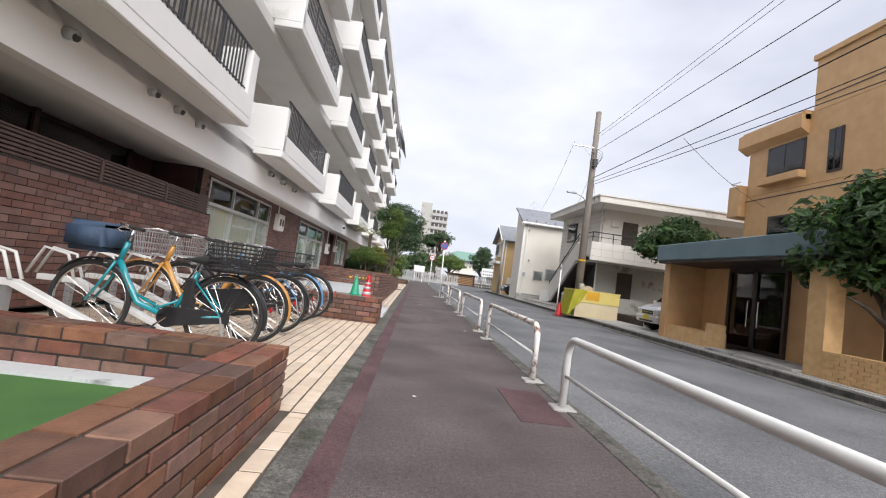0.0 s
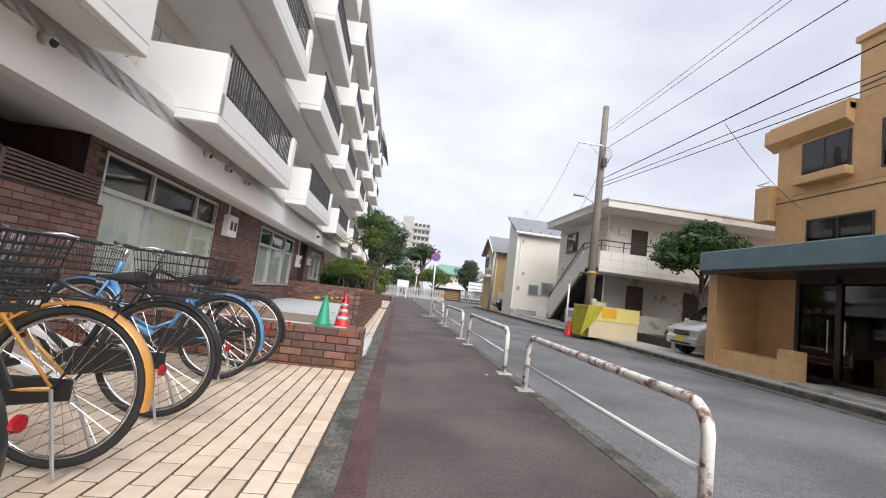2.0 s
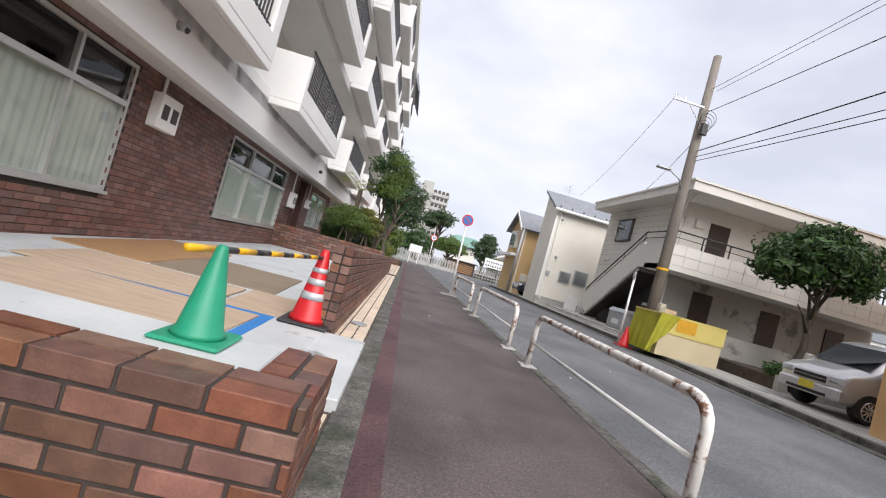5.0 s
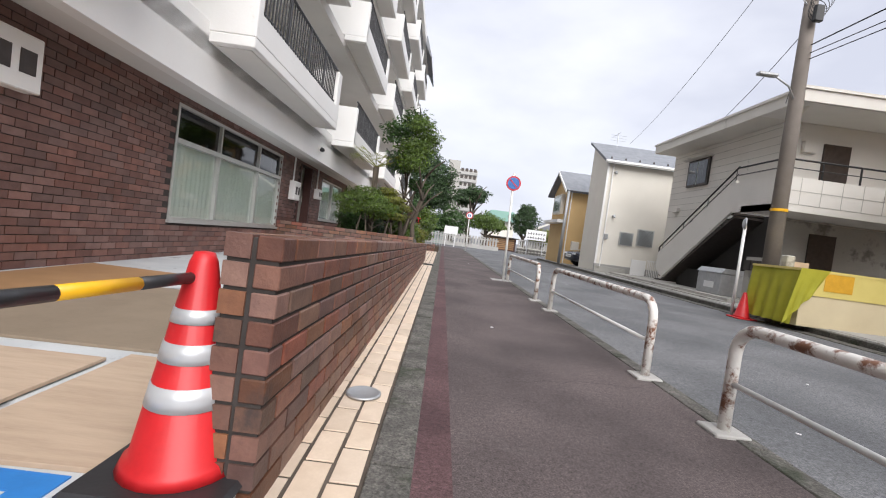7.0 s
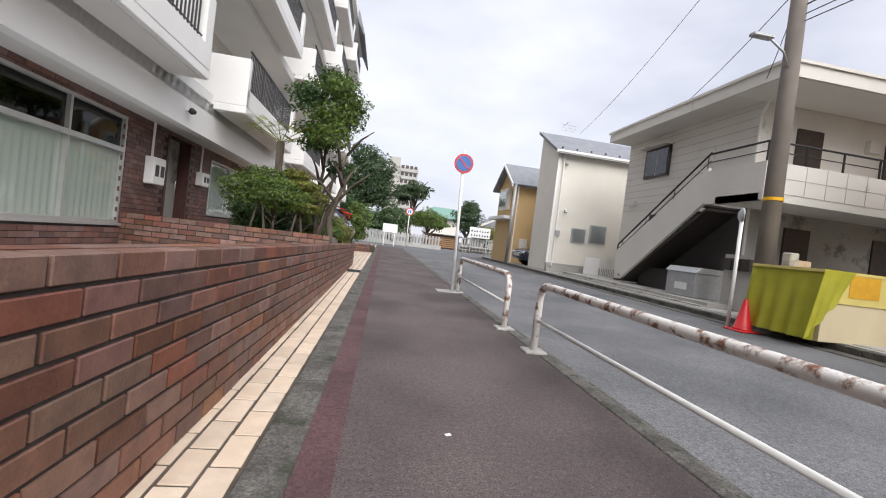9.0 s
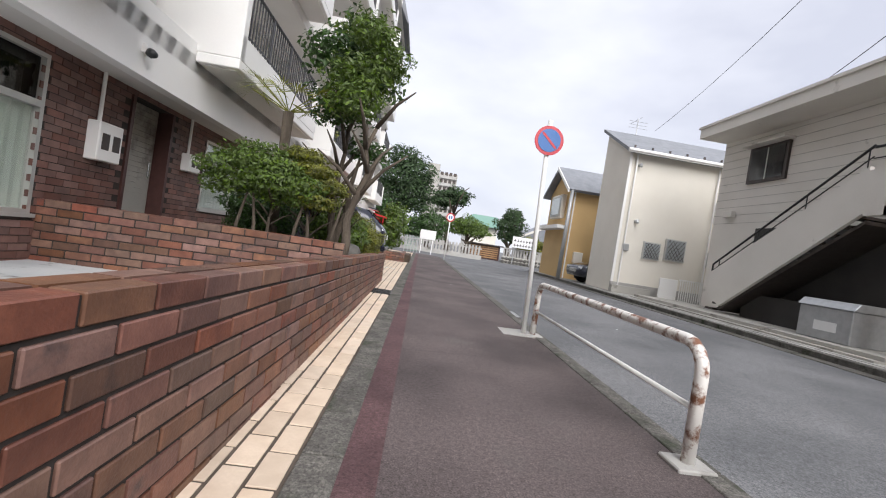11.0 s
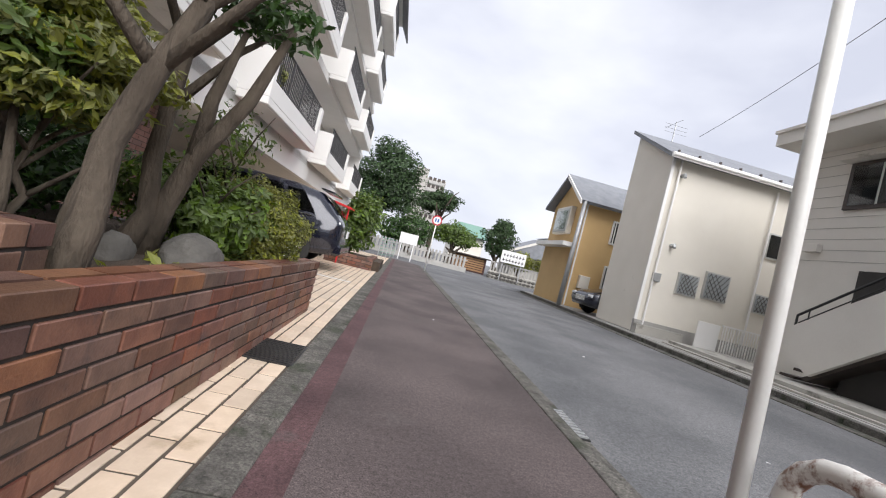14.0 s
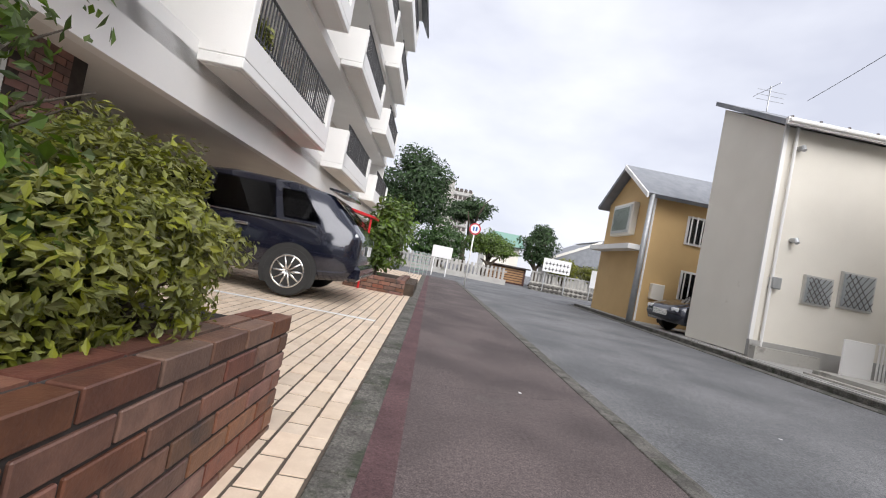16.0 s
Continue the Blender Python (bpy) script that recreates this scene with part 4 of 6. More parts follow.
part("stair_rail", T([(9.1, 23.5, 4.4), (9.1, 27.75, 1.62), (9.1, 27.75, 1.2)], 0.028), BLACK, apt)
part("stair_rail", T([(9.1, 23.5, 4.16), (9.1, 27.7, 1.46)], 0.014), BLACK, apt)
for i in range(4):
    part("rail_post", T([(9.1, 23.6 + i * 1.3, 3.85 - i * 0.8), (9.1, 23.6 + i * 1.3, 4.33 - i * 0.85)], 0.014, 6), BLACK, apt)
# steps in dark bronze, the stair's own shade put into their colour
for i in range(15):
    part("step", B((9.15, 10.15, 23.5 + i * 0.29, 23.83 + i * 0.29, 2.85 - i * 0.186, 2.91 - i * 0.186)), DARKFR, apt)
# added slab under the open steps, keeps light out to darken the gap
part("stair_shade_slab", PR([(23.5, 2.74), (23.5, 2.82), (27.4, 0.32), (27.3, 0.28)], "x", 9.15, 10.14), DARKFR, apt)
# dark boxes painted as shade where the stair is open below
part("under_stair_shade", B((9.6, 10.14, FY, 27.0, 0.08, 0.9), (10.14, 10.19, FY, 27.6, 0.08, 2.9)), DIM, apt)
for x in (11.35, 14.4, 17.4):
    d = part("door", B((x, x + 0.85, FY - 0.06, FY, 3.08, 5.35)), DARKFR, apt)
    part("knob", T([(x + 0.75, FY - 0.06, 4.1), (x + 0.75, FY - 0.12, 4.1)], 0.03), CHROME, d)
    part("door", B((x - 0.05, x + 0.8, FY - 0.1, FY - 0.05, 0.3, 2.5)), DARKFR, apt)
    part("gallery_meter", B((x - 0.7, x - 0.3, FY - 0.14, FY, 5.0, 5.35), bevel=0.01), PALE, apt)
w = part("window", B((10.12, 10.2, 26.85, 28.3, 4.35, 5.48)), DARKFR, apt)
part("pane", B((10.105, 10.118, 26.95, 27.55, 4.43, 5.4)), GLASSD, w)
part("pane", B((10.105, 10.118, 27.61, 28.2, 4.43, 5.4)), GLASSD, w)
part("curtain", B((10.119, 10.1195, 27.2, 27.9, 4.43, 5.4)), CURTAIN, w, "pale curtain behind glass")
part("hood", B((9.85, 10.2, 26.75, 28.4, 5.5, 5.57)), PALE, w)
part("wall_vent", B((10.05, 10.2, 28.6, 29.0, 3.3, 3.5), bevel=0.01), PALE, apt)
part("base_plinth", B((8.3, 10.14, 22.0, 30.6, 0.0, 0.2), (8.1, 8.3, 22.0, 30.6, 0.0, 0.12)), GREYWALL, apt)
lot = thing("concrete_lot_wall", "dim weathered block wall behind the bins", "wall", kind="structure")
part("body", B((9.6, 19.5, 19.7, 19.85, 0, 1.1)), GREYWALL, lot)
part("ground_bed", B((9.7, 13.6, 16.9, 19.7, 0.05, 0.4)), SOIL, lot)
part("bed_edge", B((9.6, 13.6, 16.75, 16.9, 0.05, 0.48)), GREYWALL, lot)
tree("street_tree", "broad dark evergreen tree in front of the apartment house", (11.6, 18.4, 0.5), (0.2, 0, 2.6), 0.12, [(0, 0, 3.5, 1.6, 1.5, 0.95), (-0.9, 0.2, 3.1, 0.9, 1, 0.6), (1.0, 0, 3.2, 0.9, 1, 0.7), (0.2, 0.2, 4.1, 1.0, 1.0, 0.55)], 7000, 0.1, LEAF, 7, 0.9, 1.0, 5)
for i in range(7):
    tree("low_shrub", "small leafy shrub in a roadside bed", (9.9 + i * 0.5, 17.3 + 0.3 * (i % 2), 0.38), (0, 0, 0.15), 0.015, [(0, 0, 0.2, 0.25, 0.25, 0.22)], 220, 0.06, LEAF, 3, 0.1, 0.15, 20 + i, "bed shrubs")

# ---- bins and boxes beside the pole ----
bn = thing("rubbish_station", "yellow-green net over a cream rubbish box", "rubbish box", (7.2, 18.35, 0.06))
part("box_body", B((0.06, 2.0, 0, 1.3, 0, 1.12), bevel=0.01), BOXW, bn)
part("yellow_sheet", B((0.1, 2.02, -0.02, 0.0, 0.66, 1.15)), YBOX, bn)
part("orange_patch", B((0.5, 1.1, -0.028, -0.02, 0.78, 1.14)), ORANGE, bn)
bm = bmesh.new()
rng = np.random.default_rng(4)
grid = [[bm.verts.new((0.0 - 0.05 * math.sin(j * 1.3) * (i / 8) - 0.12 * i / 8, -0.05 + 1.4 * j / 22, 1.2 - 1.18 * i / 8)) for j in range(23)] for i in range(9)]
for i in range(8):
    for j in range(22):
        bm.faces.new((grid[i][j], grid[i][j + 1], grid[i + 1][j + 1], grid[i + 1][j]))
part("net_side", bm, YNET, bn, smooth=True)
bm = bmesh.new()
grid = [[bm.verts.new((-0.05 + 0.6 * j / 10 - 0.25 * (i / 8), -0.06 - 0.03 * math.sin(j * 1.7) * i / 8, 1.2 - (1.18 - 0.07 * j) * i / 8)) for j in range(11)] for i in range(9)]
for i in range(8):
    for j in range(10):
        bm.faces.new((grid[i][j], grid[i][j + 1], grid[i + 1][j + 1], grid[i + 1][j]))
part("net_front", bm, YNET, bn, smooth=True)
part("lid", B((-0.03, 2.04, -0.03, 1.34, 1.15, 1.2)), YBOX, bn)
pb = thing("plywood_board", "pale board leaning behind the rubbish box", "board", (8.0, 19.75, 0.08), 4)
part("sheet", B((0, 0.6, 0, 0.02, 0, 1.35)), PLY, pb)
gb = thing("storage_bin", "grey lidded storage bin under the stair", "bin", (8.7, 23.0, 0.2))
part("body", B((0, 0.9, 0, 1.2, 0, 0.7), bevel=0.02), GALV, gb)
part("lid", PR([(-0.04, 0.7), (0.94, 0.7), (0.8, 0.86), (0.1, 0.86)], "y", -0.03, 1.23, 0.01), GALV, gb)
part("notice", B((-0.012, 0.0, 0.3, 0.8, 0.2, 0.4)), SIGNWHITE, gb)
mb = thing("letter_boxes", "row of dark letter boxes on a block wall", "letter box", (8.9, 21.4, 0.1))
part("block_wall", B((0, 0.3, 0, 0.9, 0, 1.4)), GREYWALL, mb)
for i in range(3):
    part("letter_box", B((-0.1, 0.0, 0.04 + i * 0.28, 0.29 + i * 0.28, 1.0, 1.3), bevel=0.008), DARKFR, mb)
mp = thing("mirror_post", "thin white post with a small round mirror seen edge-on", "mirror", (6.95, 19.75, -0.05))
mp.matrix_basis = pose(7.0, 19.9, -0.07)
part("post", T([(0, 0, 0), (0, 0, 2.2)], 0.035, 10), GUARD, mp, smooth=True)
part("mirror_back", T([(0.03, 0, 2.25), (0.0, 0.02, 2.25), (-0.03, 0.03, 2.25)], [0.13, 0.16, 0.1], 18), GALV, mp, smooth=True)
st = thing("stone_post", "square weathered stone gate post", "post", (7.9, 19.6, 0.05))
part("shaft", B((0, 0.2, 0, 0.2, 0, 1.5), bevel=0.02), GREYWALL, st)

# ---- utility pole, lamp and wires ----
up = thing("utility_pole", "tall weathered grey-brown utility pole with cross-arm", "utility pole", (8.15, 20.4, 0.0))
part("shaft", T([(0, 0, 0), (0.02, 0.05, 5), (0.05, 0.12, 10.2)], [0.19, 0.165, 0.13], 16), POLE, up, smooth=True)
part("cross_arm", B((-1.15, 0.15, -0.02, 0.04, 8.3, 8.36)), GALV, up)
part("brace", T([(-0.6, 0.0, 8.32), (-0.1, 0.05, 7.85)], 0.015, 6), GALV, up)
for x in (-1.1, -0.75, 0.0):
    part("insulator", T([(x, 0.01, 8.36), (x, 0.01, 8.5)], [0.035, 0.025], 10), SIGNWHITE, up)
part("lamp_arm", T([(-0.05, 0, 5.4), (-0.3, -0.05, 5.75), (-0.75, -0.15, 5.9)], 0.022), GALV, up, smooth=True)
part("lamp_head", B((-1.2, -0.72, -0.24, -0.08, 5.87, 5.95), bevel=0.02), GALV, up, "grey street-lamp head")
part("cable_box", B((-0.1, 0.12, -0.28, -0.16, 7.3, 7.7), bevel=0.02), BLACK, up)
part("marker_band", T([(0.01, 0.02, 2.65), (0.01, 0.02, 2.72)], 0.19, 16), BARY, up)
bm = bmesh.new()
for i in range(5):
    ring(bm, (-0.05 + 0.03 * i, -0.22, 7.5 + 0.1 * i), 0.2 + 0.02 * i, 0.008, "y", 18, 5)
part("cable_coils", bm, BLACK, up)


def wire(a, b, sag, r=0.012):
    a, b = Vector(a), Vector(b)
    w = thing("overhead_cable", "thin black overhead cable strung from the pole", "cable", group="overhead cables")
    part("line", T([a.lerp(b, i / 16) - Vector((0, 0, sag * 4 * (i / 16) * (1 - i / 16))) for i in range(17)], r, 5), BLACK, w)
    return w


for a, b, s, r in (((8.25, 20.5, 8.2), (8.4, -14, 8.5), 0.25, 0.012), ((8.2, 20.3, 6.8), (8.3, -14, 7.2), 0.25, 0.017), ((8.2, 20.3, 6.6), (8.3, -14, 5.9), 0.3, 0.012), ((8.2, 20.3, 6.45), (8.3, -14, 5.2), 0.2, 0.012), ((8.2, 20.4, 9.0), (8.3, -14, 10.2), 0.2, 0.008), ((8.4, 20.4, 9.0), (8.6, -14, 10.2), 0.2, 0.008), ((8.3, 13.4, 6.65), (14.0, 16.5, 5.6), 0.2, 0.008), ((7.1, 20.4, 8.5), (9.6, 33.5, 7.3), 0.3, 0.008), ((8.2, 20.5, 7.3), (10.3, 28.5, 6.3), 0.2, 0.01), ((8.2, 20.4, 7.5), (9.1, 22.0, 6.0), 0.1, 0.01)):
    wire(a, b, s, r)

# ---- white house and ochre house ----
def lattice(bm, x0, x1, y, z0, z1):
    n = 5
    for i in range(-n, n + 1):
        for sgn in (1, -1):
            a, b = [], []
            xa = x0 + (x1 - x0) * i / n
            xb = xa + sgn * (z1 - z0) * 0.7
            pts = []
            for t in np.linspace(0, 1, 13):
                x = xa + (xb - xa) * t
                if x0 <= x <= x1:
                    pts.append((x, y, z0 + (z1 - z0) * t))
            if len(pts) > 1:
                tube(bm, [pts[0], pts[-1]], 0.011, 4)


wh = thing("white_house", "cream-white two-storey house with grey slate roof", "house")
part("wall", PR([(32.2, 0.1), (34.7, 0.1), (34.7, 7.15), (32.2, 5.85)], "x", 8.1, 17), CREAM, wh)
part("roof", PR([(31.85, 5.72), (34.9, 7.3), (34.9, 7.44), (31.8, 5.84)], "x", 7.9, 17.2), SLATE, wh)
part("bargeboard", B((7.78, 17.2, 31.76, 31.84, 5.74, 5.9)), WHITE, wh)
part("gutter", T([(7.8, 31.74, 5.82), (17.2, 31.74, 5.82)], 0.05), WHITE, wh)
for x in np.arange(8.2, 17, 0.75):
    part("snow_guard", B((x, x + 0.05, 32.2, 32.28, 6.05, 6.16)), DARKFR, wh)
part("corner_trim", B((8.06, 8.16, 32.15, 32.2, 0.1, 6.0)), WHITE, wh)
part("downpipe", T([(8.35, 32.12, 5.9), (8.35, 32.12, 0.2)], 0.035), WHITE, wh)
part("downpipe", T([(11.9, 32.12, 5.7), (11.9, 32.12, 0.2)], 0.035), WHITE, wh)
part("plinth", B((8.05, 17.05, 32.1, 32.2, 0.05, 0.5)), CONC, wh)
for x0, x1, z0, z1, lat in ((9.24, 9.88, 1.65, 2.27, True), (10.17, 10.95, 1.72, 2.53, True), (12.02, 12.72, 1.68, 2.22, True), (12.02, 13.6, 3.55, 4.3, False)):
    w = part("window", B((x0 - 0.05, x1 + 0.05, 32.14, 32.2, z0 - 0.05, z1 + 0.05)), ALU, wh)
    part("pane", B((x0, x1, 32.125, 32.135, z0, z1)), FROST if lat else GLASSD, w)
    if lat:
        bm = bmesh.new()
        lattice(bm, x0, x1, 32.08, z0, z1)
        part("lattice", bm, DARKFR, w)
part("meter", B((8.33, 8.55, 32.04, 32.2, 1.82, 2.1), bevel=0.015), GALV, wh)
part("mullion", B((12.79, 12.83, 32.11, 32.124, 3.55, 4.3)), ALU, wh)
for x, z in ((8.72, 3.08), (8.5, 5.35)):
    part("wall_light", T([(x, 32.2, z), (x, 32.05, z), (x, 32.0, z - 0.08)], [0.06, 0.07, 0.05], 10), GALV, wh)
bm = bmesh.new()
tube(bm, [(9.3, 34.6, 7.1), (9.3, 34.6, 8.1)], 0.02, 6)
for i, y in enumerate((7.65, 7.8, 7.95)):
    tube(bm, [(8.9, 34.6, y), (9.8, 34.6, y)], 0.008, 4)
tube(bm, [(9.3, 34.2, 8.05), (9.3, 35.3, 8.05)], 0.01, 4)
part("aerial", bm, GALV, wh, "thin roof aerial")
fence = thing("white_fence", "white slatted metal fence in front of a house", "fence", (10.1, 31.35, 0.0))
part("gate_panel", B((-0.45, 0.3, 0, 0.04, 0, 0.95), bevel=0.008), WHITE, fence)
for i in range(25):
    part("slat", B((0.4 + i * 0.09, 0.43 + i * 0.09, 0, 0.025, 0.05, 0.95)), WHITE, fence)
part("top_rail", B((0.36, 2.64, -0.005, 0.035, 0.95, 1.0)), WHITE, fence)
part("bottom_rail", B((0.36, 2.64, -0.005, 0.035, 0.05, 0.1)), WHITE, fence)
gwall = thing("block_wall", "dark low block wall and steps along the street", "wall", kind="structure")
part("body", B((7.98, 9.6, 31.8, 32.0, 0.0, 0.38)), GREYWALL, gwall)

yh = thing("ochre_house", "ochre two-storey house with grey gable roof", "house")
part("wall", PR([(38.0, 0.05), (41.8, 0.05), (41.8, 4.95), (39.9, 6.2), (38.0, 4.95)], "x", 8.0, 16), YELLOW, yh)
part("front_wall", B((7.95, 8.0, 38.0, 41.8, 0.05, 2.9)), YELLOW, yh)
part("roof", PR([(37.6, 4.75), (39.9, 6.26), (39.9, 6.44), (37.5, 4.87)], "x", 7.6, 16.4), SLATE, yh)
part("roof", PR([(39.9, 6.26), (42.2, 4.75), (42.3, 4.87), (39.9, 6.44)], "x", 7.6, 16.4), SLATE, yh)
part("bargeboard", PR([(37.5, 4.68), (39.9, 6.24), (39.9, 6.43), (37.5, 4.87)], "x", 7.54, 7.6), WHITE, yh)
part("porch_roof", B((7.4, 8.0, 38.0, 41.8, 2.75, 2.95)), WHITE, yh, "white band canopy")
part("bay_window", B((7.75, 8.0, 38.9, 40.7, 3.4, 4.75), bevel=0.02), CREAM, yh)
w = part("window", B((7.71, 7.75, 39.0, 40.6, 3.5, 4.65)), ALU, yh)
part("pane", B((7.695, 7.705, 39.1, 40.5, 3.6, 4.55)), GLASS, w)
for x0, x1, z0, z1 in ((9.5, 10.9, 3.3, 4.4), (9.6, 11.0, 1.0, 2.3), (12.2, 13.6, 1.0, 2.2)):
    w = part("window", B((x0, x1, 37.95, 38.0, z0, z1)), WHITE, yh)
    part("pane", B((x0 + 0.08, x1 - 0.08, 37.93, 37.945, z0 + 0.08, z1 - 0.08)), GLASSD, w)
    for i in range(6):
        part("bar", B((x0 + 0.1 + i * 0.22, x0 + 0.14 + i * 0.22, 37.86, 37.9, z0, z1)), WHITE, w)
part("downpipe", T([(8.1, 37.9, 4.8), (8.1, 37.9, 0.1)], 0.04), WHITE, yh)
part("meter", B((8.5, 9.0, 37.8, 38.0, 1.0, 1.6), bevel=0.02), CREAM, yh)
part("side_canopy", PR([(36.0, 2.9), (38.0, 3.2), (38.0, 3.35), (36.0, 3.05)], "x", 11.0, 15.0), WHITE, yh)
post = thing("grey_post", "tall grey concrete post beside the ochre house", "post", (7.75, 37.6, 0.0))
part("shaft", T([(0, 0, 0), (0.05, 0, 4.9)], [0.11, 0.09], 12), GALV, post, smooth=True)


# ---- vehicles ----
def wheel(parent, x, y, r, w, side):
    c = Vector((x, y, r))
    bm = bmesh.new()
    prof = [(r * 0.66, -w / 2), (r * 0.93, -w / 2), (r, -w * 0.32), (r, w * 0.32), (r * 0.93, w / 2), (r * 0.66, w / 2)]
    lathe(bm, prof, 28)
    tyre = part("wheel", bm, RUBBER, parent, smooth=False, m=Matrix.Translation(c) @ pose(0, 0, 0, 90, 0, 0))
    bm = bmesh.new()
    ring(bm, c + Vector((0, side * w * 0.47, 0)), r * 0.64, 0.018, "y", 28, 6)
    for i in range(10):
        a = 2 * math.pi * i / 10
        tube(bm, [c + Vector((0, side * w * 0.49, 0)), c + Vector((math.cos(a) * r * 0.63, side * w * 0.47, math.sin(a) * r * 0.63))], [0.025, 0.016], 6)
    tube(bm, [c + Vector((0, side * w * 0.4, 0)), c + Vector((0, side * w * 0.53, 0))], 0.05, 12)
    part("rim", bm, CHROME, tyre, smooth=True)


def car(name, label, loc, rz, paint, stations, wheels, wr, half, glassbits):
    """A body lofted through stations (x, sill z, belt z, roof z, half width at belt, half width at roof); nose towards +x."""
    c = thing(name, label, "car", loc, rz)
    bm = bmesh.new()
    rows = []
    for x, zs, zb, zr, hb, hr in stations:
        half_loop = [(hb * 0.9, zs), (hb * 0.985, zs + 0.12), (hb, (zs + zb) / 2), (hb * 0.985, zb - 0.06), (hb * 0.955, zb), ((hb * 0.95 + hr) / 2 + 0.015, (zb + zr) / 2), (hr, zr - 0.06), (hr * 0.9, zr - 0.012), (hr * 0.5, zr)]
        loop = half_loop + [(-y, z) for y, z in half_loop[::-1]]
        rows.append([bm.verts.new((x, y, z)) for y, z in loop])
    k = len(rows[0])
    for a, b in zip(rows, rows[1:]):
        for j in range(k):
            bm.faces.new((a[j], a[(j + 1) % k], b[(j + 1) % k], b[j]))
    bm.faces.new(rows[0]), bm.faces.new(rows[-1][::-1])
    bmesh.ops.recalc_face_normals(bm, faces=bm.faces)
    body = part("body", bm, paint, c, smooth=True)
    for x in wheels:
        for s in (-1, 1):
            wheel(c, x, s * (half - 0.1), wr, 0.22, s)
            bm = bmesh.new()
            prism(bm, [(x + (wr + 0.05) * math.cos(a), wr + (wr + 0.05) * math.sin(a)) for a in np.linspace(-0.5, math.pi + 0.5, 20)], "y", s * (half - 0.01), s * (half + 0.004))
            part("wheel_arch", bm, RUBBER, c)
    for nm, pts, mat in glassbits:
        bm = bmesh.new()
        bm.faces.new([bm.verts.new(p) for p in pts])
        ext = bmesh.ops.extrude_face_region(bm, geom=bm.faces[:])
        part(nm, bm, mat, c)
    return c


def side_glass(x0, x1, x2, x3, zb, zt, yb, yt):
    out = []
    for s in (-1, 1):
        out.append(("side_window", [(x0, s * yb, zb), (x1, s * yb, zb), (x2, s * yt, zt), (x3, s * yt, zt)], CARGLASS))
    return out


SUV = [(-2.36, 0.62, 0.95, 1.0, 0.7, 0.6), (-2.33, 0.42, 1.0, 1.06, 0.82, 0.7), (-2.2, 0.35, 1.05, 1.2, 0.9, 0.72), (-1.75, 0.3, 1.07, 1.6, 0.92, 0.66), (-1.2, 0.28, 1.06, 1.68, 0.92, 0.68), (-0.3, 0.27, 1.03, 1.7, 0.92, 0.7), (0.4, 0.27, 1.0, 1.63, 0.92, 0.69), (1.05, 0.27, 0.98, 1.15, 0.92, 0.74), (1.8, 0.28, 0.92, 1.0, 0.9, 0.7), (2.25, 0.32, 0.8, 0.86, 0.82, 0.62), (2.36, 0.45, 0.68, 0.72, 0.7, 0.5)]
suv_glass = side_glass(-1.1, -0.1, -0.1, -0.95, 1.1, 1.58, 0.895, 0.735) + side_glass(-0.02, 1.0, 0.5, -0.02, 1.08, 1.56, 0.895, 0.735) + side_glass(-1.75, -1.2, -1.05, -1.4, 1.14, 1.54, 0.895, 0.73)
suv_glass += [("rear_window", [(-2.2, -0.62, 1.24), (-2.2, 0.62, 1.24), (-1.83, 0.56, 1.56), (-1.83, -0.56, 1.56)], CARGLASS)]
car("parked_suv", "dark navy car parked with its tail to the footway", (-3.38, 29.05, 0.03), 180, NAVY, SUV, (-1.42, 1.4), 0.36, 0.92, suv_glass)
suv = bpy.data.objects["parked_suv"]
for s in (-1, 1):
    part("tail_lamp", B((-2.3, -2.05, s * 0.62 - 0.2, s * 0.62 + 0.2, 0.95, 1.07), bevel=0.03), LAMPW, suv)
    part("door_handle", B((-0.75, -0.55, s * 0.93 - 0.015, s * 0.93 + 0.015, 0.9, 0.94), bevel=0.008), CHROME, suv)
    part("window_strip", B((-1.7, 0.95, s * 0.905 - 0.012, s * 0.905 + 0.012, 1.055, 1.075)), CHROME, suv)
part("rear_bumper", B((-2.42, -2.2, -0.8, 0.8, 0.36, 0.6), bevel=0.05), NAVY, suv)
part("bumper_trim", B((-2.435, -2.42, -0.7, 0.7, 0.42, 0.45)), CHROME, suv)
part("spoiler", PR([(-2.0, 1.62), (-1.7, 1.66), (-1.7, 1.69), (-2.0, 1.66)], "y", -0.6, 0.6), NAVY, suv)
part("number_plate", B((-2.40, -2.385, -0.16, 0.16, 0.75, 0.91)), SIGNWHITE, suv)

VAN = [(-1.68, 0.5, 0.9, 1.2, 0.7, 0.6), (-1.62, 0.3, 0.95, 1.5, 0.735, 0.62), (-1.3, 0.26, 0.95, 1.66, 0.74, 0.63), (0.2, 0.26, 0.94, 1.68, 0.74, 0.63), (0.5, 0.26, 0.94, 1.6, 0.74, 0.62), (1.05, 0.26, 0.93, 1.06, 0.74, 0.64), (1.5, 0.28, 0.86, 0.94, 0.73, 0.6), (1.66, 0.32, 0.76, 0.82, 0.7, 0.55), (1.7, 0.4, 0.68, 0.72, 0.62, 0.5)]
van_glass = side_glass(-1.4, -0.4, -0.45, -1.35, 0.99, 1.52, 0.725, 0.665) + side_glass(-0.3, 0.85, 0.4, -0.3, 0.99, 1.52, 0.725, 0.665)
van_glass += [("windscreen", [(1.06, -0.6, 1.08), (1.06, 0.6, 1.08), (0.56, 0.56, 1.56), (0.56, -0.56, 1.56)], CARGLASS)]
car("parked_small_car", "small silver car parked nose to the street", (10.5, 15.3, 0.08), 180, SILVER, VAN, (-1.15, 1.05), 0.28, 0.74, van_glass)
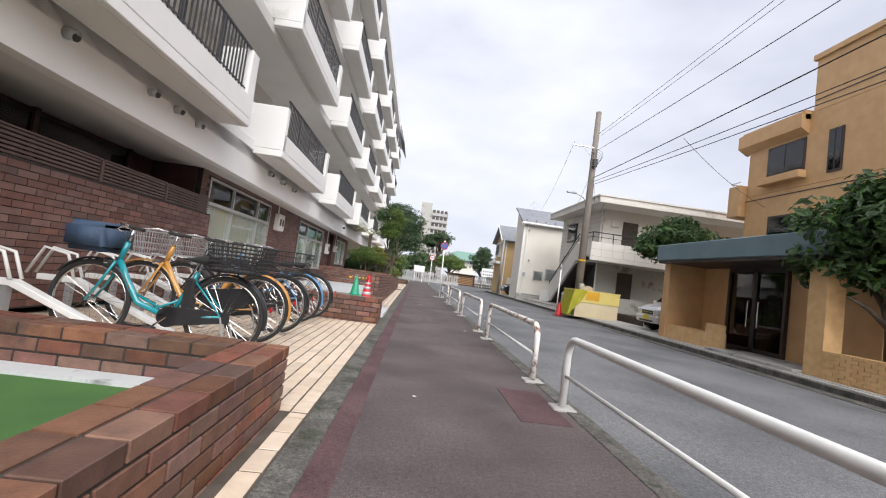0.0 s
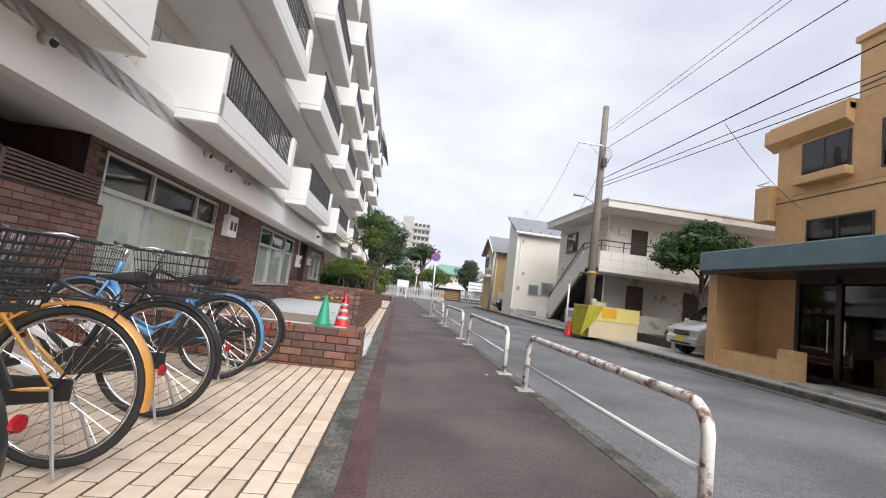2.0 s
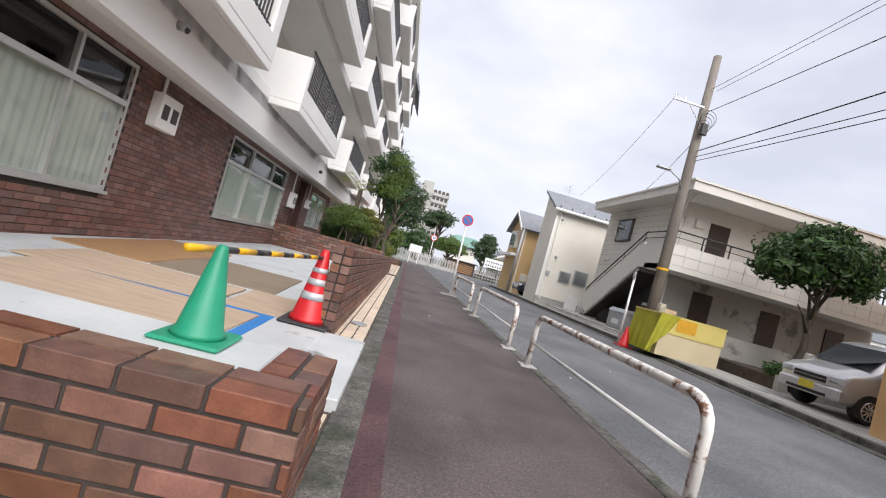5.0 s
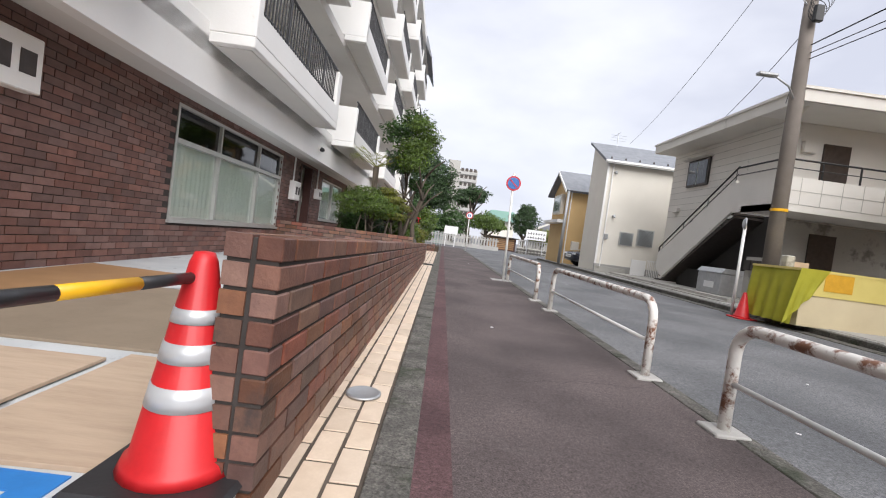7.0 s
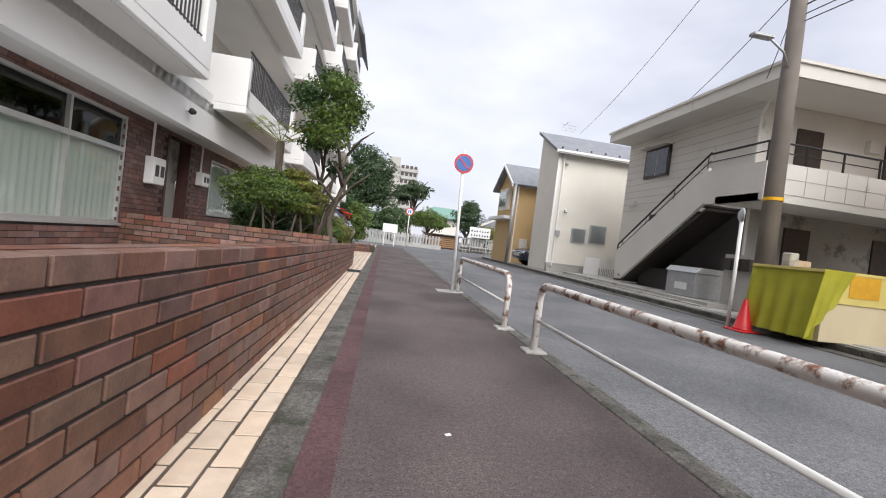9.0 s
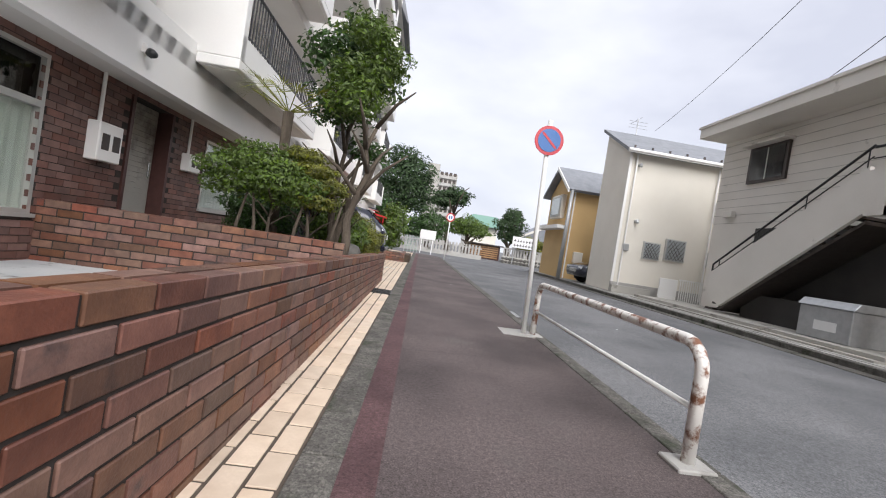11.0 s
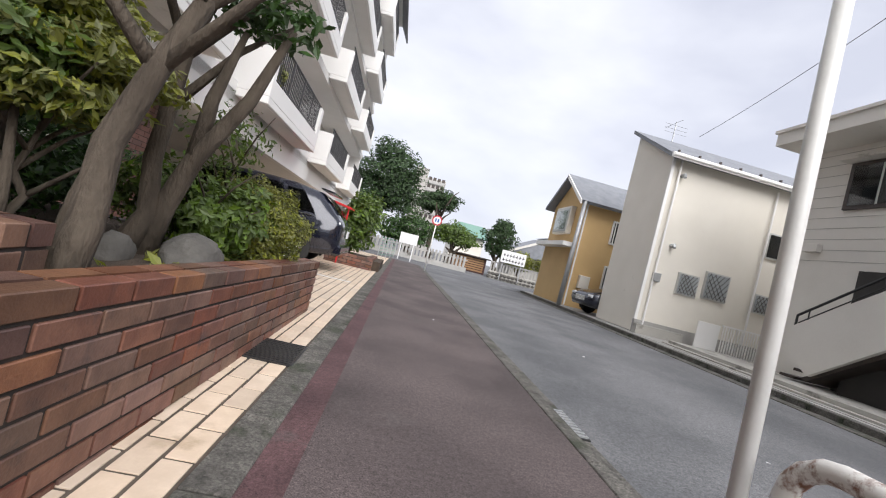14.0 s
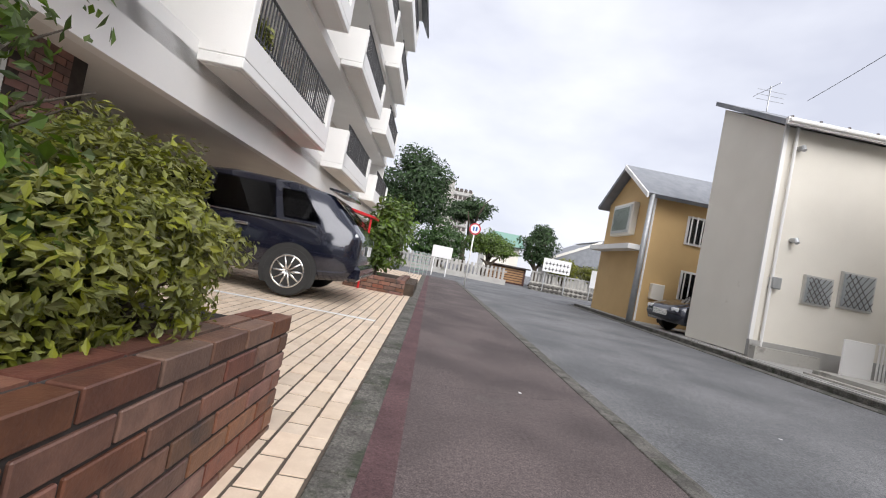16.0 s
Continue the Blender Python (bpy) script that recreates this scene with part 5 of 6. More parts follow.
van = bpy.data.objects["parked_small_car"]
part("bumper", B((1.55, 1.74, -0.7, 0.7, 0.3, 0.56), bevel=0.04), SILVER, van)
part("grille", B((1.69, 1.72, -0.36, 0.36, 0.6, 0.74), bevel=0.01), BLACK, van)
part("grille_bar", B((1.72, 1.735, -0.36, 0.36, 0.66, 0.68)), CHROME, van)
part("number_plate", B((1.742, 1.75, -0.17, 0.17, 0.4, 0.56)), PLATE, van)
part("lower_intake", B((1.738, 1.745, -0.45, 0.45, 0.33, 0.39)), BLACK, van)
for s in (-1, 1):
    part("headlight", B((1.52, 1.7, s * 0.55 - 0.15, s * 0.55 + 0.15, 0.62, 0.8), bevel=0.03), LAMPW, van)
    part("door_mirror", B((0.85, 1.0, s * 0.82 - 0.08, s * 0.82 + 0.08, 0.98, 1.12), bevel=0.02), SILVER, van)
car("parked_black_car", "glossy black car parked beside the ochre house", (10.1, 35.9, 0.08), 186, NAVY, SUV, (-1.42, 1.4), 0.34, 0.92, suv_glass[:6])
blk = bpy.data.objects["parked_black_car"]
for s in (-1, 1):
    part("headlight", B((2.1, 2.34, s * 0.6 - 0.16, s * 0.6 + 0.16, 0.66, 0.8), bevel=0.03), LAMPW, blk)
part("grille", B((2.33, 2.38, -0.35, 0.35, 0.5, 0.7), bevel=0.01), CHROME, blk)

# ---- bicycles ----
def bike_wheel(parent, name, x, z, r):
    bm = bmesh.new()
    ring(bm, (x, 0, z), r - 0.022, 0.022, "y", 36, 8)
    w = part(name, bm, RUBBER, parent, smooth=True)
    bm = bmesh.new()
    ring(bm, (x, 0, z), r - 0.05, 0.012, "y", 36, 6)
    part("rim", bm, CHROME, w, smooth=True)
    bm = bmesh.new()
    tube(bm, [(x, -0.05, z), (x, 0.05, z)], 0.028, 10)
    part("hub", bm, CHROME, w)
    bm = bmesh.new()
    for i in range(28):
        a, b = 2 * math.pi * i / 28, 2 * math.pi * (i + (2.5 if i % 2 else -2.5)) / 28
        tube(bm, [(x + 0.025 * math.cos(b), 0.03 * (1 if i % 4 < 2 else -1), z + 0.025 * math.sin(b)), (x + (r - 0.055) * math.cos(a), 0, z + (r - 0.055) * math.sin(a))], 0.0016, 3)
    part("spokes", bm, CHROME, w)


def wire_basket(parent, x0, x1, w, z0, z1, mat, solid=False):
    bm = bmesh.new()
    for z in np.linspace(z0, z1, 8 if solid else 5):
        k = 0.82 + 0.18 * (z - z0) / (z1 - z0)
        c = (x0 + x1) / 2
        h, v = (x1 - x0) / 2 * k, w / 2 * k
        tube(bm, [(c - h, -v, z), (c + h, -v, z), (c + h, v, z), (c - h, v, z)], 0.007 if solid or z == z1 else 0.003, 5, True)
    c = (x0 + x1) / 2
    for i in range(12):
        for s in (-1, 1):
            t = -1 + 2 * i / 11
            tube(bm, [(c + t * (x1 - x0) / 2 * 0.82, s * w / 2 * 0.82, z0), (c + t * (x1 - x0) / 2, s * w / 2, z1)], 0.004 if solid else 0.0025, 4)
            tube(bm, [(c + s * (x1 - x0) / 2 * 0.82, t * w / 2 * 0.82, z0), (c + s * (x1 - x0) / 2, t * w / 2, z1)], 0.004 if solid else 0.0025, 4)
    for i in range(9):
        t = -0.8 + 1.6 * i / 8
        tube(bm, [(c - (x1 - x0) / 2 * 0.82, t * w / 2, z0), (c + (x1 - x0) / 2 * 0.82, t * w / 2, z0)], 0.003, 4)
    b = part("basket", bm, mat, parent)
    if solid:
        part("basket_floor", B((c - (x1 - x0) * 0.41, c + (x1 - x0) * 0.41, -w * 0.41, w * 0.41, z0, z0 + 0.01)), mat, b)
    return b


def bicycle(label, loc, rz, paint, guard_mat, rear_basket="", front="", electric=False, low=True):
    """Nose towards +x, rear wheel's foot at the origin."""
    b = thing("bicycle", label, "bicycle", loc, rz, "parked bicycles")
    r, wb = 0.39, 1.28
    bike_wheel(b, "rear_wheel", 0, r, r)
    bike_wheel(b, "front_wheel", wb, r, r)
    bb, seat, head, head2 = (0.5, 0, 0.33), (0.3, 0, 0.78), (wb - 0.27, 0, 0.98), (wb - 0.22, 0, 0.8)
    fr = bmesh.new()
    tube(fr, [bb, (0.4, 0, 0.56), seat], 0.022, 10)
    if low:
        tube(fr, [head2, (wb - 0.32, 0, 0.62), (wb - 0.45, 0, 0.42), (0.62, 0, 0.35), bb], 0.03, 12)
        tube(fr, [(0.42, 0, 0.5), (0.62, 0, 0.4), (wb - 0.42, 0, 0.5)], 0.014, 8)
    else:
        tube(fr, [head2, bb], 0.02, 10)
        tube(fr, [(wb - 0.26, 0, 0.93), (0.33, 0, 0.7)], 0.018, 10)
    tube(fr, [head, head2], 0.026, 10)
    for s in (-1, 1):
        tube(fr, [(0.48, s * 0.03, 0.33), (0.0, s * 0.06, r)], 0.012, 8)
        tube(fr, [(0.33, s * 0.02, 0.72), (0.0, s * 0.06, r)], 0.009, 8)
    part("frame", fr, paint, b, smooth=True)
    fk = bmesh.new()
    for s in (-1, 1):
        tube(fk, [(wb - 0.21, s * 0.04, 0.79), (wb - 0.12, s * 0.055, 0.6), (wb, s * 0.055, r)], 0.013, 8)
    part("fork", fk, paint, b, smooth=True)
    hb = bmesh.new()
    tube(hb, [head, (wb - 0.3, 0, 1.1)], 0.014, 8)
    tube(hb, [(wb - 0.5, -0.3, 1.12), (wb - 0.36, -0.27, 1.15), (wb - 0.26, -0.1, 1.12), (wb - 0.26, 0.1, 1.12), (wb - 0.36, 0.27, 1.15), (wb - 0.5, 0.3, 1.12)], 0.012, 8)
    part("handlebar", hb, CHROME, b, smooth=True)
    for s in (-1, 1):
        part("grip", T([(wb - 0.6, s * 0.31, 1.11), (wb - 0.46, s * 0.295, 1.13)], 0.017, 10), RUBBER, b)
        lev = bmesh.new()
        tube(lev, [(wb - 0.4, s * 0.28, 1.13), (wb - 0.36, s * 0.32, 1.09), (wb - 0.48, s * 0.33, 1.07)], 0.006, 6)
        part("brake_lever", lev, CHROME, b)
    sd = bmesh.new()
    tube(sd, [(0.16, 0, 0.9), (0.2, 0, 0.91), (0.3, 0, 0.9), (0.4, 0, 0.89), (0.47, 0, 0.89)], [0.07, 0.105, 0.075, 0.03, 0.018], 14)
    part("saddle", sd, RUBBER, b, smooth=True, m=Matrix.Diagonal((1, 1, 0.5, 1)) @ Matrix.Translation((0, 0, 0.9)))
    part("seat_post", T([seat, (0.28, 0, 0.88)], 0.013), CHROME, b)
    for nm, cx, a0, a1 in (("rear_mudguard", 0.0, 0.5, 3.35), ("front_mudguard", wb, 0.6, 2.9)):
        bm = bmesh.new()
        rows = []
        for i in range(19):
            a = a0 + (a1 - a0) * i / 18
            rows.append([bm.verts.new((cx + (r + h) * math.cos(a), y, r + (r + h) * math.sin(a))) for y, h in ((-0.034, 0.008), (-0.02, 0.024), (0.02, 0.024), (0.034, 0.008))])
        for p, q in zip(rows, rows[1:]):
            for j in range(3):
                bm.faces.new((p[j], p[j + 1], q[j + 1], q[j]))
        part(nm, bm, guard_mat, b, smooth=True)
    part("reflector", T([(-r - 0.045, 0, r + 0.12), (-r - 0.06, 0, r + 0.12)], 0.028, 12), LAMPR, b)
    rk = bmesh.new()
    for s in (-1, 1):
        tube(rk, [(0.25, s * 0.05, 0.82), (-0.25, s * 0.06, 0.82), (0.0, s * 0.07, r)], 0.007, 6)
    part("carrier", rk, BLACK, b)
    cr = bmesh.new()
    ring(cr, (bb[0], 0.05, bb[2]), 0.085, 0.006, "y", 20, 5)
    tube(cr, [(bb[0], 0.08, bb[2]), (bb[0] + 0.12, 0.08, bb[2] - 0.11)], 0.01, 6)
    tube(cr, [(bb[0], -0.08, bb[2]), (bb[0] - 0.12, -0.08, bb[2] + 0.11)], 0.01, 6)
    part("crank", cr, CHROME, b)
    part("chain_case", PR([(-0.08, r - 0.05), (0.5, 0.24), (0.6, 0.33), (0.5, 0.43), (-0.08, r + 0.05)], "y", 0.045, 0.06, 0.006), BLACK if not electric else PLASTIC, b)
    part("pedal", B((bb[0] + 0.07, bb[0] + 0.17, 0.08, 0.17, bb[2] - 0.13, bb[2] - 0.1)), PLASTIC, b)
    part("pedal", B((bb[0] - 0.17, bb[0] - 0.07, -0.17, -0.08, bb[2] + 0.1, bb[2] + 0.13)), PLASTIC, b)
    ks = bmesh.new()
    tube(ks, [(0.0, -0.07, r), (-0.12, -0.13, 0.02), (-0.12, 0.13, 0.02), (0.0, 0.07, r)], 0.009, 6)
    part("stand", ks, GALV, b)
    if electric:
        part("battery", B((0.3, 0.4, -0.05, 0.05, 0.38, 0.72), bevel=0.02), PLASTIC, b)
        part("motor", T([(bb[0], -0.06, bb[2]), (bb[0], 0.06, bb[2])], 0.1, 16), PLASTIC, b)
        part("dress_guard", PR([(0.3, 0.62), (-0.3, 0.7), (-0.36, 0.6), (0.05, 0.42), (0.3, 0.5)], "y", -0.06, -0.05), PLASTIC, b)
    if rear_basket:
        wire_basket(b, -0.34, 0.16, 0.42, 0.84, 1.1, PLASTIC if rear_basket == "solid" else BLACK, rear_basket == "solid")
    if front == "cover":
        bm = B((wb - 0.2, wb + 0.2, -0.22, 0.22, 0.86, 1.14))
        soften(bm, 0.05, 2)
        part("basket_cover", bm, NAVYCLOTH, b, "navy cloth basket cover", smooth=True)
    elif front:
        wire_basket(b, wb - 0.2, wb + 0.16, 0.38, 0.86, 1.12, GALV if front == "steel" else BLACK)
    lp = bmesh.new()
    tube(lp, [(wb - 0.16, 0, 0.78), (wb - 0.09, 0, 0.78)], [0.025, 0.035], 12)
    part("headlamp", lp, CHROME, b)
    return b


bicycle("teal electric bicycle with black rear basket and navy cover", (-1.74, 4.32, 0.02), 178, TEAL, PLASTIC, "solid", "cover", True)
bicycle("amber city bicycle with wire basket", (-1.74, 5.14, 0.02), 180, GOLD, GOLD, "", "steel")
bicycle("black bicycle with empty wire rear basket", (-1.72, 5.95, 0.02), 180, BIKEBLACK, BLACK, "wire", "steel", low=False)
bicycle("blue city bicycle with blue mudguards", (-1.76, 7.1, 0.02), 176, BIKEBLUE, BIKEBLUE, "", "wire")
bicycle("dark bicycle leaning close to a low brick wall", (-1.72, 7.72, 0.02), 179, BIKEBLACK, BLACK, "", "", low=False)
for i, y in enumerate((4.3, 5.05, 5.75, 6.4, 7.0, 7.6)):
    rk = thing("bicycle_rack", "white painted steel bicycle rack rail", "bicycle rack", (-2.55, y, 0.02), 0, "bicycle racks")
    part("channel", PR([(0.0, 0.0), (0.0, 0.05), (-1.1, 0.5), (-1.5, 0.5), (-1.5, 0.44), (-1.12, 0.44)], "y", -0.05, 0.05, 0.006), GUARD, rk)
    part("post", B((-1.2, -1.14, -0.03, 0.03, 0, 0.46)), GALV, rk)
    part("loop", T([(-1.1, -0.06, 0.5), (-1.2, -0.06, 0.75), (-1.45, -0.06, 0.8), (-1.6, -0.06, 0.5)], 0.016), GUARD, rk, smooth=True)
    part("loop", T([(-1.1, 0.06, 0.5), (-1.2, 0.06, 0.75), (-1.45, 0.06, 0.8), (-1.6, 0.06, 0.5)], 0.016), GUARD, rk, smooth=True)

# ---- planted bed between terrace and car porch ----
soil = bmesh.new()
n = 14
gv = [[soil.verts.new((-4.3 + 3.42 * i / n, 20.35 + (0.55 * (i / n)) * (1 - j / n) + 3.5 * j / n, 0.56 - 0.05 * j / n + 0.07 * noise.noise((i * 0.5, j * 0.5, 0)))) for j in range(n + 1)] for i in range(n + 1)]
for i in range(n):
    for j in range(n):
        soil.faces.new((gv[i][j], gv[i + 1][j], gv[i + 1][j + 1], gv[i][j + 1]))
tagged(part("planter_soil", soil, SOIL, smooth=True, m=SIDE), "dark bare soil of the raised planter", "soil", kind="structure")
tagged(part("planter_end_wall", B((-4.3, -0.82, 23.85, 24.03, 0, 0.52)), MORTAR, m=SIDE), "brown brick end of the raised planter", "wall", kind="structure")
hedge_blobs = [(-0.6, 0.1, 1.0, 0.5, 0.42, 0.36), (0.0, 0.0, 0.95, 0.5, 0.45, 0.32), (0.4, 0.1, 0.9, 0.4, 0.38, 0.3), (-0.2, 0.1, 1.2, 0.55, 0.4, 0.26)]
tree("hedge_shrub", "bushy yellow-green shrub with many thin stems", (-2.1, 21.1, 0.52), (0, 0, 0.7), 0.03, hedge_blobs, 11000, 0.032, LEAF_M, 8, 0.35, 0.3, 31)
tree("hedge_shrub", "bright yellow-green layered shrub behind a brick wall", (-1.62, 21.35, 0.5), (0, 0, 0.6), 0.03, [(0, 0, 0.78, 0.42, 0.42, 0.14), (0.05, 0.1, 1.0, 0.44, 0.45, 0.14), (-0.05, 0.0, 1.2, 0.4, 0.4, 0.13), (-0.2, 0.1, 1.4, 0.3, 0.34, 0.12)], 9500, 0.03, LEAF_L, 8, 0.35, 0.3, 32)
for i, (x, y) in enumerate(((-2.5, 21.0), (-2.2, 20.95), (-1.75, 21.05), (-1.55, 21.2), (-1.25, 21.1))):
    sh = thing("shrub_stem", "thin bare brown shrub stem rising from soil", "stem", (x, y, 0.5))
    part("stem", T([(0, 0, 0), (0.03 * (-1) ** i, 0.02, 0.35), (0.1 * (-1) ** i, 0.05, 0.75)], [0.03, 0.024, 0.014], 7), BARK, sh, smooth=True)
bm_tree = tree("leaning_tree", "leaning slender tree with grey bark and open crown", (-1.02, 20.8, 0.5), (0.16, 0.3, 1.9), 0.07, [(-0.2, 0.5, 2.3, 0.5, 0.5, 0.3), (-0.2, 0.7, 2.7, 0.55, 0.55, 0.32), (0.15, 0.8, 3.0, 0.42, 0.42, 0.3), (-0.1, 0.6, 3.3, 0.45, 0.45, 0.3)], 5000, 0.04, LEAF_M, 7, 0.6, 0.6, 33, shell=0.2)
tree("dark_tree", "dark-barked garden tree against the white facade", (-1.5, 21.95, 0.5), (0.1, 0.15, 2.0), 0.07, [(0, 0, 2.4, 0.6, 0.6, 0.45), (0.3, 0.2, 2.9, 0.6, 0.6, 0.45), (-0.3, 0.1, 3.2, 0.55, 0.55, 0.4), (0.1, 0.2, 3.6, 0.5, 0.5, 0.35)], 4600, 0.05, LEAF, 7, 0.6, 0.7, 34, shell=0.25)
fork = thing("dark_tree", "second dark forked trunk leaning towards the footway", "tree", (-1.42, 22.05, 0.5))
part("trunk", T([(0, 0, -0.05), (0.08, 0.0, 0.35), (0.2, -0.02, 0.7), (0.42, 0.02, 1.15), (0.55, 0.1, 1.7)], [0.09, 0.07, 0.058, 0.045, 0.025], 9), BARK, fork, smooth=True)
part("limb", T([(0.2, -0.02, 0.7), (0.18, 0.05, 1.1), (0.26, 0.1, 1.6)], [0.06, 0.045, 0.02], 7), BARK, fork, smooth=True)
v, f = leaves(np.random.default_rng(45), [(0.5, 0.1, 1.75, 0.28, 0.3, 0.2), (0.25, 0.15, 1.75, 0.25, 0.25, 0.2)], 420, 0.045)
raw("crown", v, f, LEAF, fork)
palm = thing("palm", "small fan palm with spiky green fronds", "palm", (-2.3, 21.9, 0.5))
part("trunk", T([(0, 0, -0.05), (0.02, 0, 1.0), (0, 0, 2.1)], [0.085, 0.07, 0.085], 10), BARK, palm, smooth=True)
rng = np.random.default_rng(8)
for i in range(14):
    a, e = i * 2.4, 0.2 + 0.7 * rng.random()
    base = Vector((0, 0, 2.1))
    tip = base + Vector((math.cos(a) * 0.55, math.sin(a) * 0.55, 0.55 * e))
    bm = bmesh.new()
    tube(bm, [base, tip], 0.008, 5)
    d = (tip - base).normalized()
    s = d.cross(Vector((0, 0, 1))).normalized()
    for k in range(-6, 7):
        q = tip + (d * math.cos(k * 0.2) + s * math.sin(k * 0.2)) * 0.38 - Vector((0, 0, 0.05 * abs(k) * 0.4 + 0.08))
        w = s * 0.014 + Vector((0, 0, 0.004))
        m1 = tip.lerp(q, 0.5)
        bm.faces.new([bm.verts.new(v) for v in (tip, m1 + w, q, m1 - w)])
    part("frond", bm, LEAF_L, palm)
tree("clipped_shrub", "rounded clipped shrub with glossy yellow-green leaves", (-1.04, 23.38, 0.42), (0, 0, 0.25), 0.03, [(0, 0, 0.38, 0.36, 0.5, 0.4), (-0.3, 0.15, 0.45, 0.42, 0.45, 0.42), (0, -0.35, 0.3, 0.3, 0.32, 0.32)], 22000, 0.019, LEAF_L, 6, 0.25, 0.2, 35, shell=0.75)
tree("leafy_shrub", "long-leaved dull green shrub in the planter", (-1.3, 22.6, 0.48), (0, 0, 0.35), 0.025, [(0, 0, 0.3, 0.4, 0.42, 0.3), (0.1, 0.3, 0.4, 0.36, 0.38, 0.32), (-0.35, 0.0, 0.45, 0.4, 0.4, 0.32)], 5200, 0.036, LEAF_M, 8, 0.35, 0.4, 36, flat=0.15, shell=0.3)
tree("leafy_shrub", "tall sparse shrub with drooping leaves", (-1.5, 23.1, 0.45), (0.1, 0, 0.8), 0.02, [(0, 0, 1.0, 0.4, 0.4, 0.45)], 700, 0.03, LEAF_M, 8, 0.35, 0.5, 37, flat=0.1, shell=0.3)
tree("dark_shrub", "dense dark shrub under the balconies", (-2.9, 23.0, 0.45), (0, 0, 0.5), 0.03, [(0, 0, 0.6, 0.7, 0.7, 0.5), (0.5, -0.7, 0.5, 0.5, 0.5, 0.4)], 6500, 0.038, LEAF, 6, 0.4, 0.3, 38)
st = thing("garden_stone", "rounded dark garden stone resting on soil", "stone", (-1.04, 21.95, 0.47))
bm = bmesh.new()
bmesh.ops.create_icosphere(bm, subdivisions=4, radius=1)
for v in bm.verts:
    k = 1 + 0.16 * noise.noise(v.co * 1.4) + 0.05 * noise.noise(v.co * 5)
    v.co = Vector((v.co.x * 0.17, v.co.y * 0.22, v.co.z * 0.18)) * k + Vector((0, 0, 0.09))
part("boulder", bm, ROCK, st, smooth=True)
st2 = thing("garden_stone", "small grey garden stone half in soil", "stone", (-1.33, 21.65, 0.48))
bm = bmesh.new()
bmesh.ops.create_icosphere(bm, subdivisions=3, radius=1)
for v in bm.verts:
    v.co = Vector((v.co.x * 0.1, v.co.y * 0.13, v.co.z * 0.13)) * (1 + 0.2 * noise.noise(v.co * 1.7)) + Vector((0, 0, 0.07))
part("boulder", bm, ROCK, st2, smooth=True)
v, f = leaves(np.random.default_rng(40), [(-1.3, 20.95, 0.55, 0.3, 0.35, 0.1), (-1.1, 22.0, 0.53, 0.2, 0.4, 0.08)], 900, 0.05, 0.1, 0.1)
tagged(raw("ground_weeds", v, f, LEAF_L), "low weeds and grass on planter soil", "weeds", kind="stuff")
tree("planter_shrub", "airy green shrub growing in a low brick planter", (-1.2, 32.4, 0.25), (0, 0, 0.8), 0.03, [(0, 0, 0.9, 0.75, 0.8, 0.75), (0.2, 0.1, 1.5, 0.6, 0.6, 0.55), (-0.4, 0.2, 0.5, 0.7, 0.7, 0.5)], 4200, 0.075, LEAF_M, 8, 0.6, 0.6, 39, shell=0.25)
tagged(part("planter_soil", B((-1.75, -0.4, 31.6, 34.0, 0, 0.28)), SOIL, m=SIDE), "soil of a low brick planter", "soil", kind="structure")
rp = thing("red_canopy", "small red canopy sheet beyond the parked car", "canopy", (-2.6, 31.2, 0.0))
part("sheet", PR([(0, 1.75), (1.3, 1.55), (1.3, 1.6), (0, 1.82)], "y", 0, 0.8), RED, rp)
part("post", B((0.05, 0.09, 0.05, 0.09, 0, 1.76), (1.2, 1.24, 0.05, 0.09, 0, 1.56)), RED, rp)
pot = thing("balcony_plant", "leafy green potted plant on a balcony", "plant", HOUSE @ Vector((-3.25, 28.2, 3.2)))
bm = bmesh.new()
lathe(bm, [(0.1, 0), (0.14, 0.22)], 14)
part("pot", bm, TANB, pot)
v, f = leaves(np.random.default_rng(41), [(0, 0, 0.55, 0.22, 0.35, 0.35)], 900, 0.05)
raw("foliage", v, f, LEAF_L, pot)

# ---- the end of the street ----
def far_tree(loc, h, blobs, count, size, mat, seed, label):
    tree("tree", label, loc, (0, 0, h), 0.3, blobs, count, size, mat, 7, h * 0.35, h * 0.35, seed, "trees at the end of the street")


far_tree((-2.4, 58, 0), 5.5, [(0, 0, 6.3, 3.3, 3, 2.6), (-1.5, 0, 4.5, 3.0, 2.5, 2.2), (1.4, 0, 7.4, 2.2, 2, 2.0), (0, 0, 8.6, 1.8, 1.8, 1.3), (1.8, -0.5, 5.0, 2, 2, 1.8)], 15000, 0.16, LEAF_F, 51, "tall dense dark evergreen tree")
far_tree((-4.6, 52, 0), 2.6, [(0, 0, 3.0, 2.2, 2, 1.9), (1.6, 0.3, 2.2, 1.6, 1.5, 1.4)], 6000, 0.13, LEAF, 52, "dark rounded tree before taller trees")
far_tree((1.0, 56, 0), 2.0, [(0, 0, 2.4, 2.0, 1.6, 1.7), (-1.5, 0, 1.9, 1.4, 1.2, 1.2)], 5000, 0.13, LEAF, 53, "dark leafy tree behind a notice board")
far_tree((3.2, 62, 0), 5.2, [(0.3, 0, 6.2, 1.8, 1.6, 1.1), (-1.0, 0, 5.6, 1.4, 1.4, 1.0)], 4500, 0.15, LEAF_F, 54, "tree with an umbrella-shaped crown")
